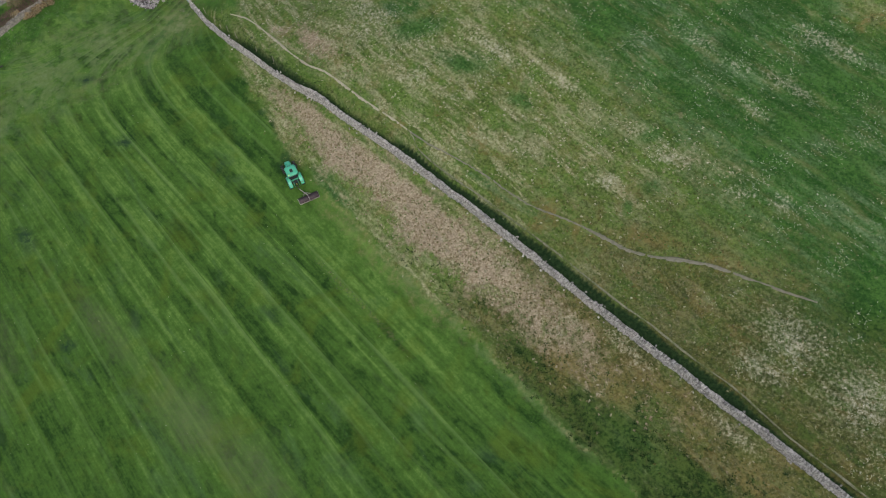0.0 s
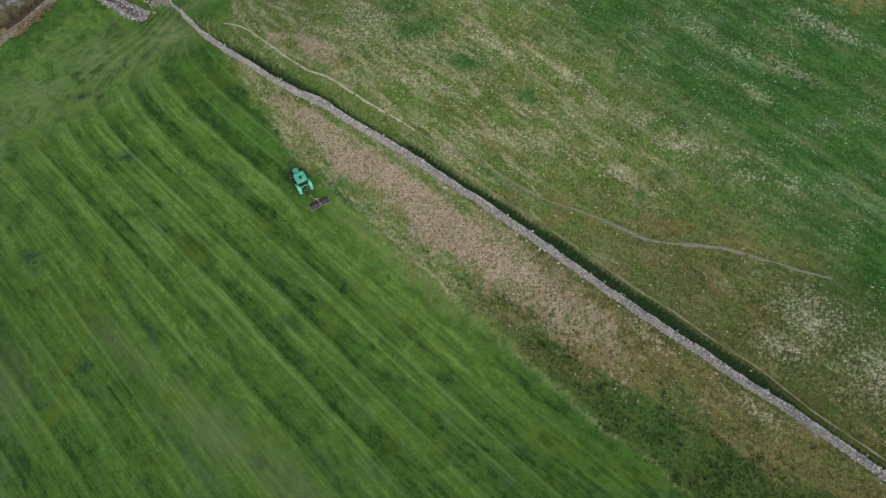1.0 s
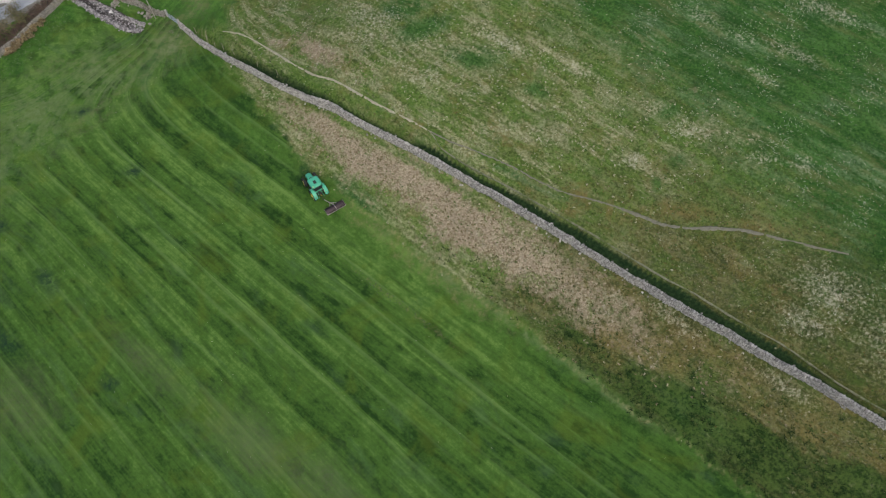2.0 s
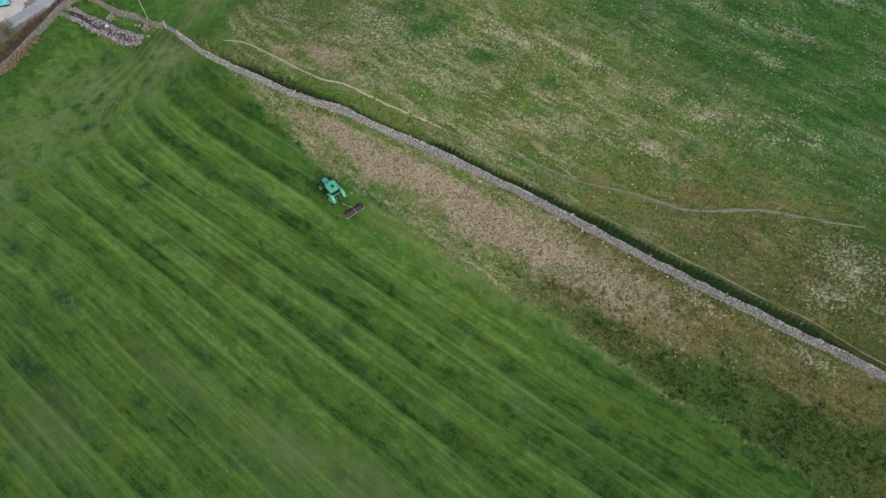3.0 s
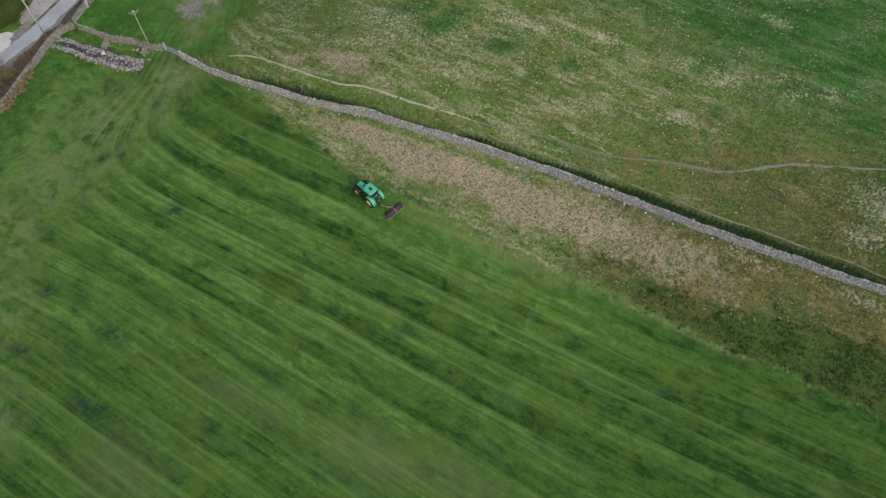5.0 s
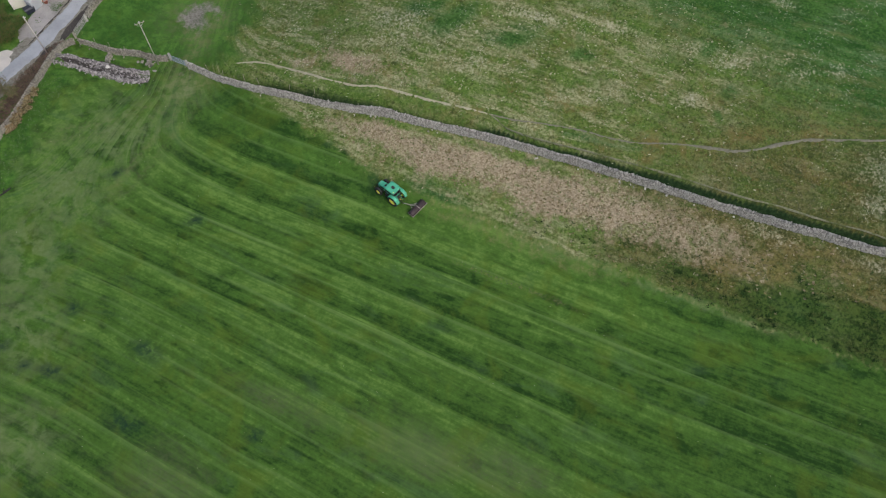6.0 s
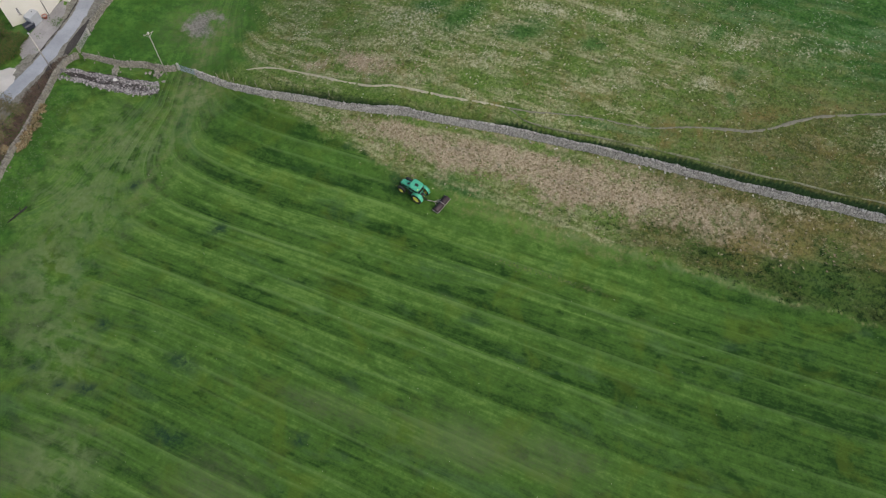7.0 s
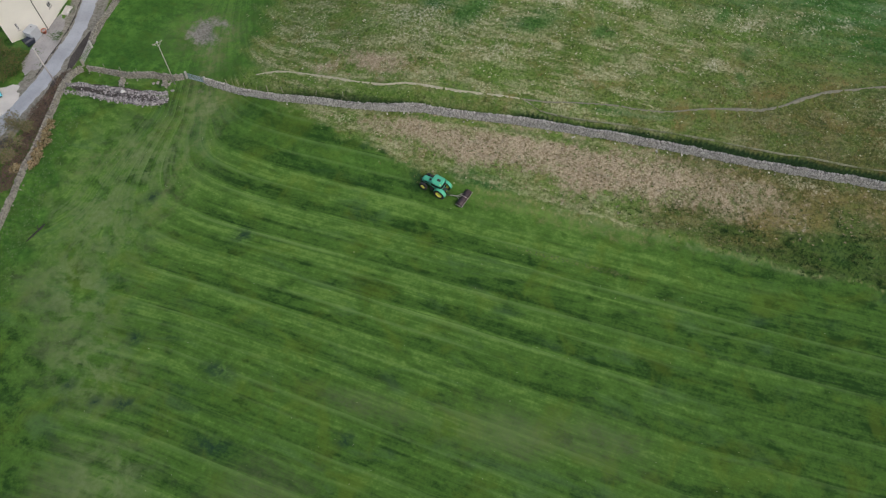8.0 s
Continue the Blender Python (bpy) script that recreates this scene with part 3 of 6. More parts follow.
def states(x, y):
    """What grows where: the sward's states over the ground, and where its colour is darkened."""
    u, v = ALONG[0] * x + ALONG[1] * y, ACROSS[0] * x + ACROSS[1] * y
    wall = off_line(x, y, BOUND)
    west = off_line(x, y, WALL_WEST)
    fan = (0.012 + 0.0045 * np.clip(12 - v, 0, 18)) * np.clip(-50 - u, -34, 32)
    q = np.clip(-76 - u - 0.30 * np.clip(20 - v, -6, 20), 0, 26)  # the passes swing round towards the gate
    a = {"along": u, "across": v - fan - (0.010 * q ** 2 + 0.009 * np.clip(q - 10, 0, 16) ** 3) * step(v, -4, 10)}
    rim = 25.3 + 0.18 * np.clip(-52 - u, 0, 24) + 0.5 * np.clip(-76 - u, 0, 30) + 0.25 * np.sin(0.55 * u) + 0.2 * np.sin(1.37 * u + 1.0) + 0.3 * np.sin(0.23 * u)
    upper = step(wall, -0.3, 0.3)
    north = 1 - step(u, -58, -44)
    a["mown"] = (1 - step(v, rim - 1.6 - 1.2 * north, rim + 1.6 + 0.8 * north)) * (1 - upper)
    rolled = (1 - (0.30 + 0.55 * step(u, -62, -50)) * step(v, 18.6, 19.8)) * (1 - step(v, rim - 1.5, rim + 0.5)) * step(u, -104, -96) * (1 - 0.85 * step(q, 6, 12) * (1 - step(v, 12, 17)))
    a["rolled"] = (0.52 + 0.48 * step(v, -8, 12)) * (1 - 0.45 * step(u, -46, -8)) * rolled
    a["dry"] = (0.32 + 0.68 * step(v, rim + 1.8 - 1.8 * north, rim + 4.8 - 2.4 * north)) * step(v, rim - 0.4 - 0.8 * north, rim + 0.4) * (1 - upper) * step(u, -77, -68) * (1 - step(u - 1.3 * (v - 31), -32, 11)) * (1 - 0.30 * step(wall, -3.0, -1.4)) * (0.46 + 0.54 * bell(v, rim + 6.6, 3.4))
    a["dry"] = np.maximum(a["dry"], 0.8 * blobs(x, y, [(-19.4, 76.8, 7, 1.6, -42), (-26, 81, 4, 1.2, -42)]))
    a["dry"] = a["dry"] * (1 - 0.95 * bell(off_line(x, y, RUT), 0, 0.45))
    a["green"] = np.clip(0.20 + 1.0 * step(0.82 * x + 0.57 * y, 45, 68) - 1.1 * blobs(x, y, [(56, 69.5, 6, 3.5, -20)]) + blobs(x, y, [
        (2.6, 69.6, 4, 1.6, -20), (-3.8, 75.7, 4, 2, 0), (-6.6, 80, 4, 2, 0), (26.3, 48.6, 0.8, 1.0, 0), (47.5, 32.5, 5, 5, 0), (50, 41, 7, 5, 0), (21.5, 18.6, 6, 3.4, -45),
        (29, 11, 7, 4, -45), (9, 29.5, 4, 0.8, -45), (-16, 53.5, 5, 1.6, -45)])
                         + 0.55 * bell(off_line(x, y, SHEEP_WAY), -0.7, 0.45) * step(x, 1, 4) * (1 - step(x, 13, 20)), 0, 1.3)
    a["tan"] = 0.62 * blobs(x, y, [(7, 71, 9, 1.6, -42), (16, 64.5, 6, 1.3, -45), (32, 51.5, 7, 1.8, -25), (9, 56, 6, 2.0, -35), (23, 52, 8, 1.6, -25), (-7, 69.2, 6, 1.5, -35), (-28.2, 72.4, 4.4, 2.2, -45), (-24, 68.5, 4.5, 1.6, -45), (-31.5, 75.5, 2.4, 1.2, -45),
                                  (-10, 76, 6, 3, -20), (3, 80, 9, 3, -15)])
    a["tan"] = np.maximum(a["tan"], 0.66 * blobs(x, y, [(-2, 72, 11, 4, -25), (-15, 78, 8, 3, -25), (12, 60, 9, 3, -35), (11, 68.5, 8, 1.7, -38), (3, 73.5, 6, 1.6, -30), (16, 64, 5, 1.5, -40), (25, 56, 6, 1.3, -35), (31, 51.4, 4, 1.6, -25), (12, 54.5, 6, 2.2, -40), (6, 57.5, 6, 1.6, -40), (-6, 69, 6, 2, -35), (20, 50, 5, 1.2, -35)]))
    a["tan"] = np.maximum(a["tan"], 0.32 * upper * step(u, -90, -78) * (1 - step(u, -34, -8)) * (1 - np.clip(a["green"], 0, 1)) * step(wall, 2, 5))
    a["tan"] = np.maximum(a["tan"], 0.55 * bell(v, rim + 1.2, 1.8) * (1 - upper) * (1 - step(u, -26, -8)))
    a["tan"] = np.maximum(a["tan"], 0.55 * bell(wall, -1.8, 1.3) * (1 - upper) * step(u, -73, -64))
    a["pale"] = 0.64 * blobs(x, y, [(36, 66.5, 8, 1.6, -40), (44, 60.5, 6, 1.4, -42), (39, 57.5, 5, 1.0, -45), (50, 66, 7, 1.6, -40), (-4.0, 68, 3, 2, 0), (-10.2, 79.3, 5, 2.4, -20),
                              (29.0, 51.8, 4, 1.4, -20), (40.9, 44.9, 2.0, 1.6, -20), (-27.6, 72.0, 2.2, 0.9, -45), (36.6, 46.6, 3, 1.2, -20), (20.9, 49.7, 2.5, 1.4, 0), (7, 70.5, 8, 1.2, -42),
                              (16.6, 63.5, 4, 1.1, -45), (26.0, 55.4, 4, 1.1, -30), (-12.5, 81, 4, 2.5, 0), (22, 29.5, 5, 1.2, -45), (16, 33, 4, 1.0, -45)])
    a["pale"] = np.maximum(a["pale"], 0.66 * blobs(x, y, [(40, 29, 6.5, 4.2, -40), (46.5, 22, 8, 5.5, -45), (36.5, 26, 5, 2.4, -40), (33, 19.3, 5, 1.2, -45), (52, 13, 9, 5, -45)]))
    a["pale"] = np.maximum(a["pale"], 0.40 * blobs(x, y, [(-10, 76, 13, 6, -30), (-26, 90, 7, 4, -30), (-29.5, 96.5, 3, 1.2, 20), (-31, 90.5, 2.5, 1.2, 60), (-22, 94, 8, 4, -20)]))
    a["rust"] = blobs(x, y, [(15.6, 44.9, 5, 1.3, -42), (8.6, 48.6, 4, 1.0, -42), (26, 42, 5, 1.3, -20), (44, 35, 4, 2, -20), (34.4, 14.3, 3.5, 2, -45), (15, 28.3, 4, 2, -45), (-20, 76, 5, 1.5, -42), (-26.8, 82.4, 4.5, 1.2, -45), (-22.4, 77.6, 3.6, 1.5, -50), (12.2, 45.4, 2.2, 1.0, -40), (36.6, 37.4, 4, 0.8, -20), (38, 2, 9, 4, -45),
                              (20, 25, 5, 3, -45), (33, 38.5, 4, 1.0, -20), (-3.5, 59.5, 4, 1.2, -40), (3, 58.5, 5, 1.2, -35)])
    a["rust"] = np.maximum(a["rust"], blobs(x, y, [(56, 69.5, 6, 3.5, -20)]))
    a["rust"] = np.maximum(a["rust"], 0.6 * bell(wall, -3.0, 2.4) * step(u, -22, -8))
    a["umber"] = np.where(wall > 0, step(u, -40, 4), step(u, -36, -16)) * (1 - step(wall, 5, 24)) * step(v, 24.5, 26) * (1 - np.clip(0.8 * blobs(x, y, [(21.5, 18.6, 7, 3.2, -45)]), 0, 1))
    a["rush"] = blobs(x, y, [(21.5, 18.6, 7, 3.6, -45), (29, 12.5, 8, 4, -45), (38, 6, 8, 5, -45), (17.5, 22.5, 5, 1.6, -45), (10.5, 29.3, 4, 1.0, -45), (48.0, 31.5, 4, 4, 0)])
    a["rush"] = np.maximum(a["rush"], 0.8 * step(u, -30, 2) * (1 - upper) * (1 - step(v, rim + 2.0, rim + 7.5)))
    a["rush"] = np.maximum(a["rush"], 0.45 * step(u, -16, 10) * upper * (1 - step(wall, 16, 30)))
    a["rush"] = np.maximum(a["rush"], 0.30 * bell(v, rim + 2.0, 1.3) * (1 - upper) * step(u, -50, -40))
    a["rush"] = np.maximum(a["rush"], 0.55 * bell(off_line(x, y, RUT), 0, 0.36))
    # pasture colour set darker by region, mostly south-east and at low v
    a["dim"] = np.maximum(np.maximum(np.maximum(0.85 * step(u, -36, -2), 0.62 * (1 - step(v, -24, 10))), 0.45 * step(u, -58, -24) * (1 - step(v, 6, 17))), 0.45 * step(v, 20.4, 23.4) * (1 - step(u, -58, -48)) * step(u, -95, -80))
    a["lined"] = (1 - upper) * (1 - 0.85 * step(q, 8, 16)) * step(u, -103, -90) * (1 - 0.5 * step(v, 21, 23)) * (1 - 0.8 * step(q, 6, 12) * (1 - step(v, 12, 17)))
    low = step(wall, 0.1, 0.5) * (1 - step(off_line(x, y, THIN_WAY), -0.55, 0.0)) * (1 - step(wall, 1.5 + 0.6 * step(u, -42, -34), 2.0 + 0.8 * step(u, -42, -34)))
    foot = step(wall, 0.1, 0.5) * (1 - step(wall, 0.5, 2.1 + 1.3 * (1 - step(u, -70, -56)))) * step(u, -96, -74)
    a["lush"] = foot + (low - foot) * step(u, -49, -44)
    a["rich"] = np.clip(np.maximum((1 - step(west + 1.3 * np.sin(0.9 * y + 0.5 * x) + 0.8 * np.sin(0.37 * y - 0.8 * x), 1.8, 6.4)) * (west > 0) * (u < -96) * (y < 98), upper * (1 - step(u + 1.2 * np.sin(0.8 * v) + 0.9 * np.sin(2.1 * v + 0.7 * u), -95, -84))), 0, 1)
    a["rich"] = np.maximum(a["rich"], 0.25 * upper * (1 - step(wall, 2.5, 4.5)) * (1 - step(u, -84, -66)))
    a["rich"] = np.maximum(a["rich"], 0.36 * (1 - step(v, rim - 2.6, rim + 1.4)) * step(v + 0.5 * np.sin(0.5 * u) + 0.4 * np.sin(1.3 * u), 20.4, 23.4) * (1 - step(u, -66, -50)) * step(u, -95, -85) * (1 - upper))
    a["bare"] = np.maximum(0.84 * blobs(x, y, [(-38, 100.0, 4.2, 3.4, 0)]) * (1 - 0.6 * blobs(x, y, [(-36.6, 99.4, 1.0, 1.5, 0)])), 0.5 * blobs(x, y, [(-43.3, 89.0, 1.1, 2.4, 30)]))
    road = np.abs(off_line(x, y, ROAD_LINE))
    a["bare"] = np.maximum(a["bare"], 0.42 * blobs(x, y, [(-23.6, 78.4, 2.2, 0.9, -50)]))
    a["bare"] = np.maximum(a["bare"], 1 - step(road, 2.4, 3.6))
    a["worn"] = np.clip(blobs(x, y, [(-55, 82, 8, 7, 0), (-64, 76, 7, 9, 0), (-70, 66, 5, 9, 0), (-44, 86, 4, 3, 0), (-72, 55, 5, 7, 0), (-40, 97, 3, 6, 0), (-75, 41, 5, 5, 0)]) * 0.8 + 0.24 * blobs(x, y, [(-30.4, 20.5, 6, 2.2, -45), (-37, 26, 6, 2.2, -45)])
                        + 1.0 * bell(v - 24.7, 0, 0.5) * step(u, -47, -40) * (1 - step(u, -3, 3)), 0, 1)
    a["swath"] = 0.55 * bell(v, 18.0, 0.42) * step(u, -48, -42) * (1 - step(u, -27, -22)) + 0.75 * bell(v, rim - 0.3, 0.35) * step(u, -56, -48) * (1 - upper) + 0.55 * bell(v, rim - 1.8, 1.2) * step(u, -56, -46) * (1 - step(u, -26, -12)) * (1 - upper)
    a["thatch"] = 0.8 * blobs(x, y, [(-31, 21.5, 8, 4, -45), (-22.5, 15.5, 8, 4, -45), (-74.5, 60.5, 4, 4, 0), (-74.5, 69, 4, 5, 0), (-79, 43, 6, 5, 0), (-60, 30, 9, 5, -45), (-45, 34, 8, 2.5, -45)])
    a["deep"] = 0.9 * blobs(x, y, [(2.7, 68.7, 3.2, 1.6, -20), (10.3, 62.2, 3, 1.4, -30), (26.4, 55.2, 1.8, 1.2, 0), (23.1, 46.0, 0.9, 1.2, 0), (21.5, 71.5, 5, 4, -30), (49.5, 60.3, 7, 3.4, -30), (43.5, 54.4, 4, 2.6, -30),
                                   (49, 48.5, 5, 4, 0), (49.5, 33.5, 4.5, 4.2, 0), (-3.8, 75.5, 4, 2, 0), (32, 60.5, 3, 2, -30), (40, 50.5, 4, 1.6, -30), (38, 66, 4, 2, -30)])
    a["trod"] = 0.75 * blobs(x, y, [(-40.0, 96.0, 2.0, 4.5, 25), (-43.0, 90.5, 2.4, 2.8, 0), (-44.5, 86.6, 3.2, 3.2, 0), (-41.5, 86.0, 2.0, 2.0, 0), (-41.2, 92.6, 1.6, 1.6, 0), (-36.0, 97.5, 3, 2, 0), (-38, 100, 5.6, 4.6, 0)])
    for line in GATE_TRACKS:
        a["trod"] = np.maximum(a["trod"], 0.40 * bell(off_line(x, y, line), 0, 0.6) + 0.25 * bell(off_line(x, y, line), 2.2, 0.6))
    # damp spots; the last two blobs are the tractor's shadow put into the colour
    a["wet_and_shade"] = np.maximum(blobs(x, y, [(-58.6, 46.9, 2.2, 1.0, -45), (-63, 38.6, 2.6, 1.0, -45), (-48.9, 31.1, 1.2, 0.8, 0), (-70, 48.6, 2, 0.9, -30), (-48.2, 63, 1.4, 1.0, 0),
                                       (-66, 56, 1.2, 0.8, 0), (-73, 50.6, 0.9, 0.6, 0), (-70.5, 48.4, 0.9, 0.6, 0), (-75, 54.2, 1.0, 0.7, 0), (-76.8, 52.2, 0.9, 0.6, 0), (-56.6, 75.0, 1.2, 0.8, 0)]), 0.7 * blobs(x, y, [(-17.5, 56.5, 3.2, 1.2, -48), (-22.5, 58.5, 2.0, 1.4, -48)]))
    return a


def ground_sheet():
    def axis(lo, hi, d):
        mid = np.arange(lo, hi + 1e-6, d)
        far = np.cumsum(d * 1.32 ** np.arange(1, 27))
        return np.concatenate([lo - far[::-1], mid, hi + far])
    xs, ys = axis(-95, 75, 0.5), axis(-22, 132, 0.5)
    X, Y = np.meshgrid(xs, ys)
    x, y = X.ravel(), Y.ravel()
    z = land(x, y)
    z = z - ditch(x, y)
    rng = np.random.default_rng(4)
    inside = (np.abs(x + 10) < 86) & (np.abs(y - 55) < 78)
    a = states(x, y)
    z = z + inside * rng.normal(0, 1, x.shape) * (0.012 + 0.05 * (1 - a["mown"]) * (1 - np.clip(a["bare"], 0, 1)))
    nx, ny = len(xs), len(ys)
    idx = np.arange(nx * ny).reshape(ny, nx)
    quads = np.stack([idx[:-1, :-1], idx[:-1, 1:], idx[1:, 1:], idx[1:, :-1]], -1).reshape(-1, 4)
    me = bpy.data.meshes.new("ground")
    me.vertices.add(nx * ny)
    me.vertices.foreach_set("co", np.stack([x, y, z], -1).ravel())
    me.loops.add(quads.size)
    me.loops.foreach_set("vertex_index", quads.ravel())
    me.polygons.add(len(quads))
    me.polygons.foreach_set("loop_start", np.arange(0, quads.size, 4))
    me.polygons.foreach_set("loop_total", np.full(len(quads), 4))
    me.update(calc_edges=True)
    me.polygons.foreach_set("use_smooth", np.ones(len(quads), bool))
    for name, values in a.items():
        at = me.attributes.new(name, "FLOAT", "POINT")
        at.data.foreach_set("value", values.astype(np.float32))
    me.materials.append(M_GROUND)
    return tagged(new("ground", me), "rolled green pasture and rough grass hillside", "ground", "", "structure")


ground_sheet()


def ribbon(name, line, width, material, label, category, rise=0.05, ragged=0.15, stepm=0.4, seed=1, cross=4):
    """A way laid on the ground along a line, with uneven edges."""
    rng = random.Random(seed)
    pts, tang = resample(line, stepm)
    verts, faces = [], []
    wob = [rng.uniform(-1, 1) for _ in range(len(pts) + 8)]
    for i, ((x, y), (tx, ty)) in enumerate(zip(pts, tang)):
        w = width(i / max(1, len(pts) - 1)) if callable(width) else width
        w *= 1 + ragged * sum(wob[i:i + 4]) / 2
        shift = ragged * width_of(width) * 0.35 * sum(wob[i + 3:i + 7]) / 2
        for k in range(cross + 1):
            o = (k / cross - 0.5) * w + shift
            px, py = x - ty * o, y + tx * o
            edge = k in (0, cross)
            verts.append((px, py, height(px, py) + (-0.06 if edge else rise)))
    for i in range(len(pts) - 1):
        for k in range(cross):
            a = i * (cross + 1) + k
            faces.append((a, a + 1, a + cross + 2, a + cross + 1)[::-1])
    return raw(name, verts, faces, material, label, category, "structure")


def width_of(w):
    return w(0.5) if callable(w) else w


def resample(line, d):
    P = np.array(line, float)
    L = np.concatenate([[0], np.cumsum(np.hypot(*np.diff(P, axis=0).T))])
    s = np.arange(0, L[-1], d)
    x, y = np.interp(s, L, P[:, 0]), np.interp(s, L, P[:, 1])
    k = max(1, int(1.2 / d))
    ker = np.ones(2 * k + 1) / (2 * k + 1)
    x, y = np.convolve(np.pad(x, k, "edge"), ker, "valid"), np.convolve(np.pad(y, k, "edge"), ker, "valid")
    tx, ty = np.gradient(x), np.gradient(y)
    n = np.hypot(tx, ty) + 1e-9
    return list(zip(x, y)), list(zip(tx / n, ty / n))


# ---- ways ----
ribbon("road", ROAD_LINE, lambda k: 3.1 + 1.4 * bell(k, 0.13, 0.06), M_ROAD, "narrow pale grey asphalt lane", "road", 0.07, 0.05, 0.6, 3)
ribbon("road_edge", [(x - 1.12, y + 1.08) for x, y in ROAD_LINE[4:9]], lambda k: 0.16 + 0.14 * math.sin(23 * k) ** 2, M_DARKSOIL, "broken dark edge of the asphalt lane", "road", 0.085, 0.8, 0.3, 9)
ribbon("footpath", FOOT_WAY, lambda k: 0.12 + 0.24 * step(k, 0.0, 0.08) - 0.08 * step(k, 0.85, 1.0), M_PATH, "trodden pale earth footpath beside the wall", "path", 0.09, 0.22, 0.4, 5)
ribbon("footpath", SHEEP_WAY, lambda k: 0.20 + 0.08 * step(k, 0.3, 0.5) + 0.30 * bell(k, 0.70, 0.13), M_PATH_GREY, "narrow grey sheep path winding over the meadow", "path", 0.09, 0.35, 0.4, 6)
ribbon("footpath", THIN_WAY, 0.20, M_PATH_THIN, "thin pale sheep path along the lush bank", "path", 0.10, 0.3, 0.4, 7)

# ---- dry-stone walls ----
CUBE = np.array([(-1, -1, -1), (1, -1, -1), (1, 1, -1), (-1, 1, -1), (-1, -1, 1), (1, -1, 1), (1, 1, 1), (-1, 1, 1)], float) / 2
CUBE_FACES = np.array([(0, 3, 2, 1), (4, 5, 6, 7), (0, 1, 5, 4), (1, 2, 6, 5), (2, 3, 7, 6), (3, 0, 4, 7)])


def stones(name, rows, materials, label, category, kind, seed, extra=None):
    """Rough blocks in one mesh: rows of x, y, z, length, width, height, yaw, tilt."""
    rng = np.random.default_rng(seed)
    R = np.array(rows, float)
    n = len(R)
    V = CUBE[None] * (1 + rng.normal(0, 0.10, (n, 8, 3))) * R[:, None, 3:6]
    V[:, 4:, :2] *= rng.uniform(0.72, 0.98, (n, 1, 1))
    ct, st = np.cos(R[:, 7])[:, None], np.sin(R[:, 7])[:, None]
    x, z = V[..., 0] * ct - V[..., 2] * st, V[..., 0] * st + V[..., 2] * ct
    c, s = np.cos(R[:, 6])[:, None], np.sin(R[:, 6])[:, None]
    W = np.stack([x * c - V[..., 1] * s, x * s + V[..., 1] * c, z], -1) + R[:, None, :3]
    F = (CUBE_FACES[None] + 8 * np.arange(n)[:, None, None]).reshape(-1, 4)
    verts, faces = W.reshape(-1, 3).tolist(), F.tolist()
    count = len(faces)
    if extra:
        base = len(verts)
        verts += extra[0]
        faces += [tuple(i + base for i in f) for f in extra[1]]
    ob = raw(name, verts, faces, materials[0], label, category, kind)
    for m in materials[1:]:
        ob.data.materials.append(m)
    idx = np.zeros(len(faces), int)
    idx[count:] = 1
    ob.data.polygons.foreach_set("material_index", idx)
    return ob


def drystone_wall(name, line, label, high=1.15, seed=1, foot=0.66, head=0.40, material=None, girth=None):
    rng = random.Random(seed)
    pts, tang = resample(line, 0.12)
    rows, courses = [], 8
    walls_v, walls_f = [], []
    drift, dip = 0.0, 0.0
    foot_0, head_0 = foot, head
    for i, ((x, y), (tx, ty)) in enumerate(zip(pts, tang)):
        g = height(x, y)
        k = girth(x) if girth else 1.0
        foot, head = foot_0 * k, head_0 * k
        drift = drift * 0.9 + rng.gauss(0, 0.018)
        dip = dip * 0.93 + rng.gauss(0, 0.03)
        h = high + max(-0.25, min(0.12, dip))
        yaw = math.atan2(ty, tx)
        x, y = x - ty * drift, y + tx * drift
        for side in (-1, 1):
            for c in range(courses):
                if rng.random() < 0.12:
                    continue
                k = (c + 0.5) / courses
                w = (foot + (head - foot) * k) / 2 - 0.07
                o = side * (w + rng.uniform(-0.03, 0.03))
                rows.append((x - ty * o + tx * rng.uniform(-.1, .1), y + tx * o + ty * rng.uniform(-.1, .1), g - 0.1 + (h + 0.02) * k, rng.uniform(0.08, 0.20), rng.uniform(0.10, 0.17),
                             h / courses * rng.uniform(0.8, 1.15), yaw + rng.uniform(-.15, .15), rng.uniform(-.08, .08)))
        if rng.random() < 0.94:
            rows.append((x, y, g + h + rng.uniform(-0.02, 0.06), rng.uniform(0.05, 0.12), head * rng.uniform(0.45, 1.0), rng.uniform(0.10, 0.24), yaw + rng.uniform(-.3, .3), rng.uniform(-.35, .35)))
        if rng.random() < 0.06:
            o = rng.choice((-1, 1)) * rng.uniform(0.45, 0.8)
            px, py = x - ty * o, y + tx * o
            rows.append((px, py, height(px, py) + 0.05, rng.uniform(0.12, 0.3), rng.uniform(0.12, 0.25), rng.uniform(0.1, 0.2), rng.uniform(0, 6), rng.uniform(-.3, .3)))
        for o, zz in ((-foot / 2 + 0.1, -0.4), (-head / 2 + 0.09, h - 0.04), (head / 2 - 0.09, h - 0.04), (foot / 2 - 0.1, -0.4)):
            walls_v.append((x - ty * o, y + tx * o, g + zz))
    for i in range(len(pts) - 1):
        a = 4 * i
        walls_f += [(a + k, a + 4 + k, a + 5 + k, a + 1 + k) for k in range(3)]
    walls_f += [(0, 1, 2, 3), (len(walls_v) - 1, len(walls_v) - 2, len(walls_v) - 3, len(walls_v) - 4)]
    return stones(name, rows, (material or M_STONE, M_CORE), label, "stone wall", "structure", seed, (walls_v, walls_f))


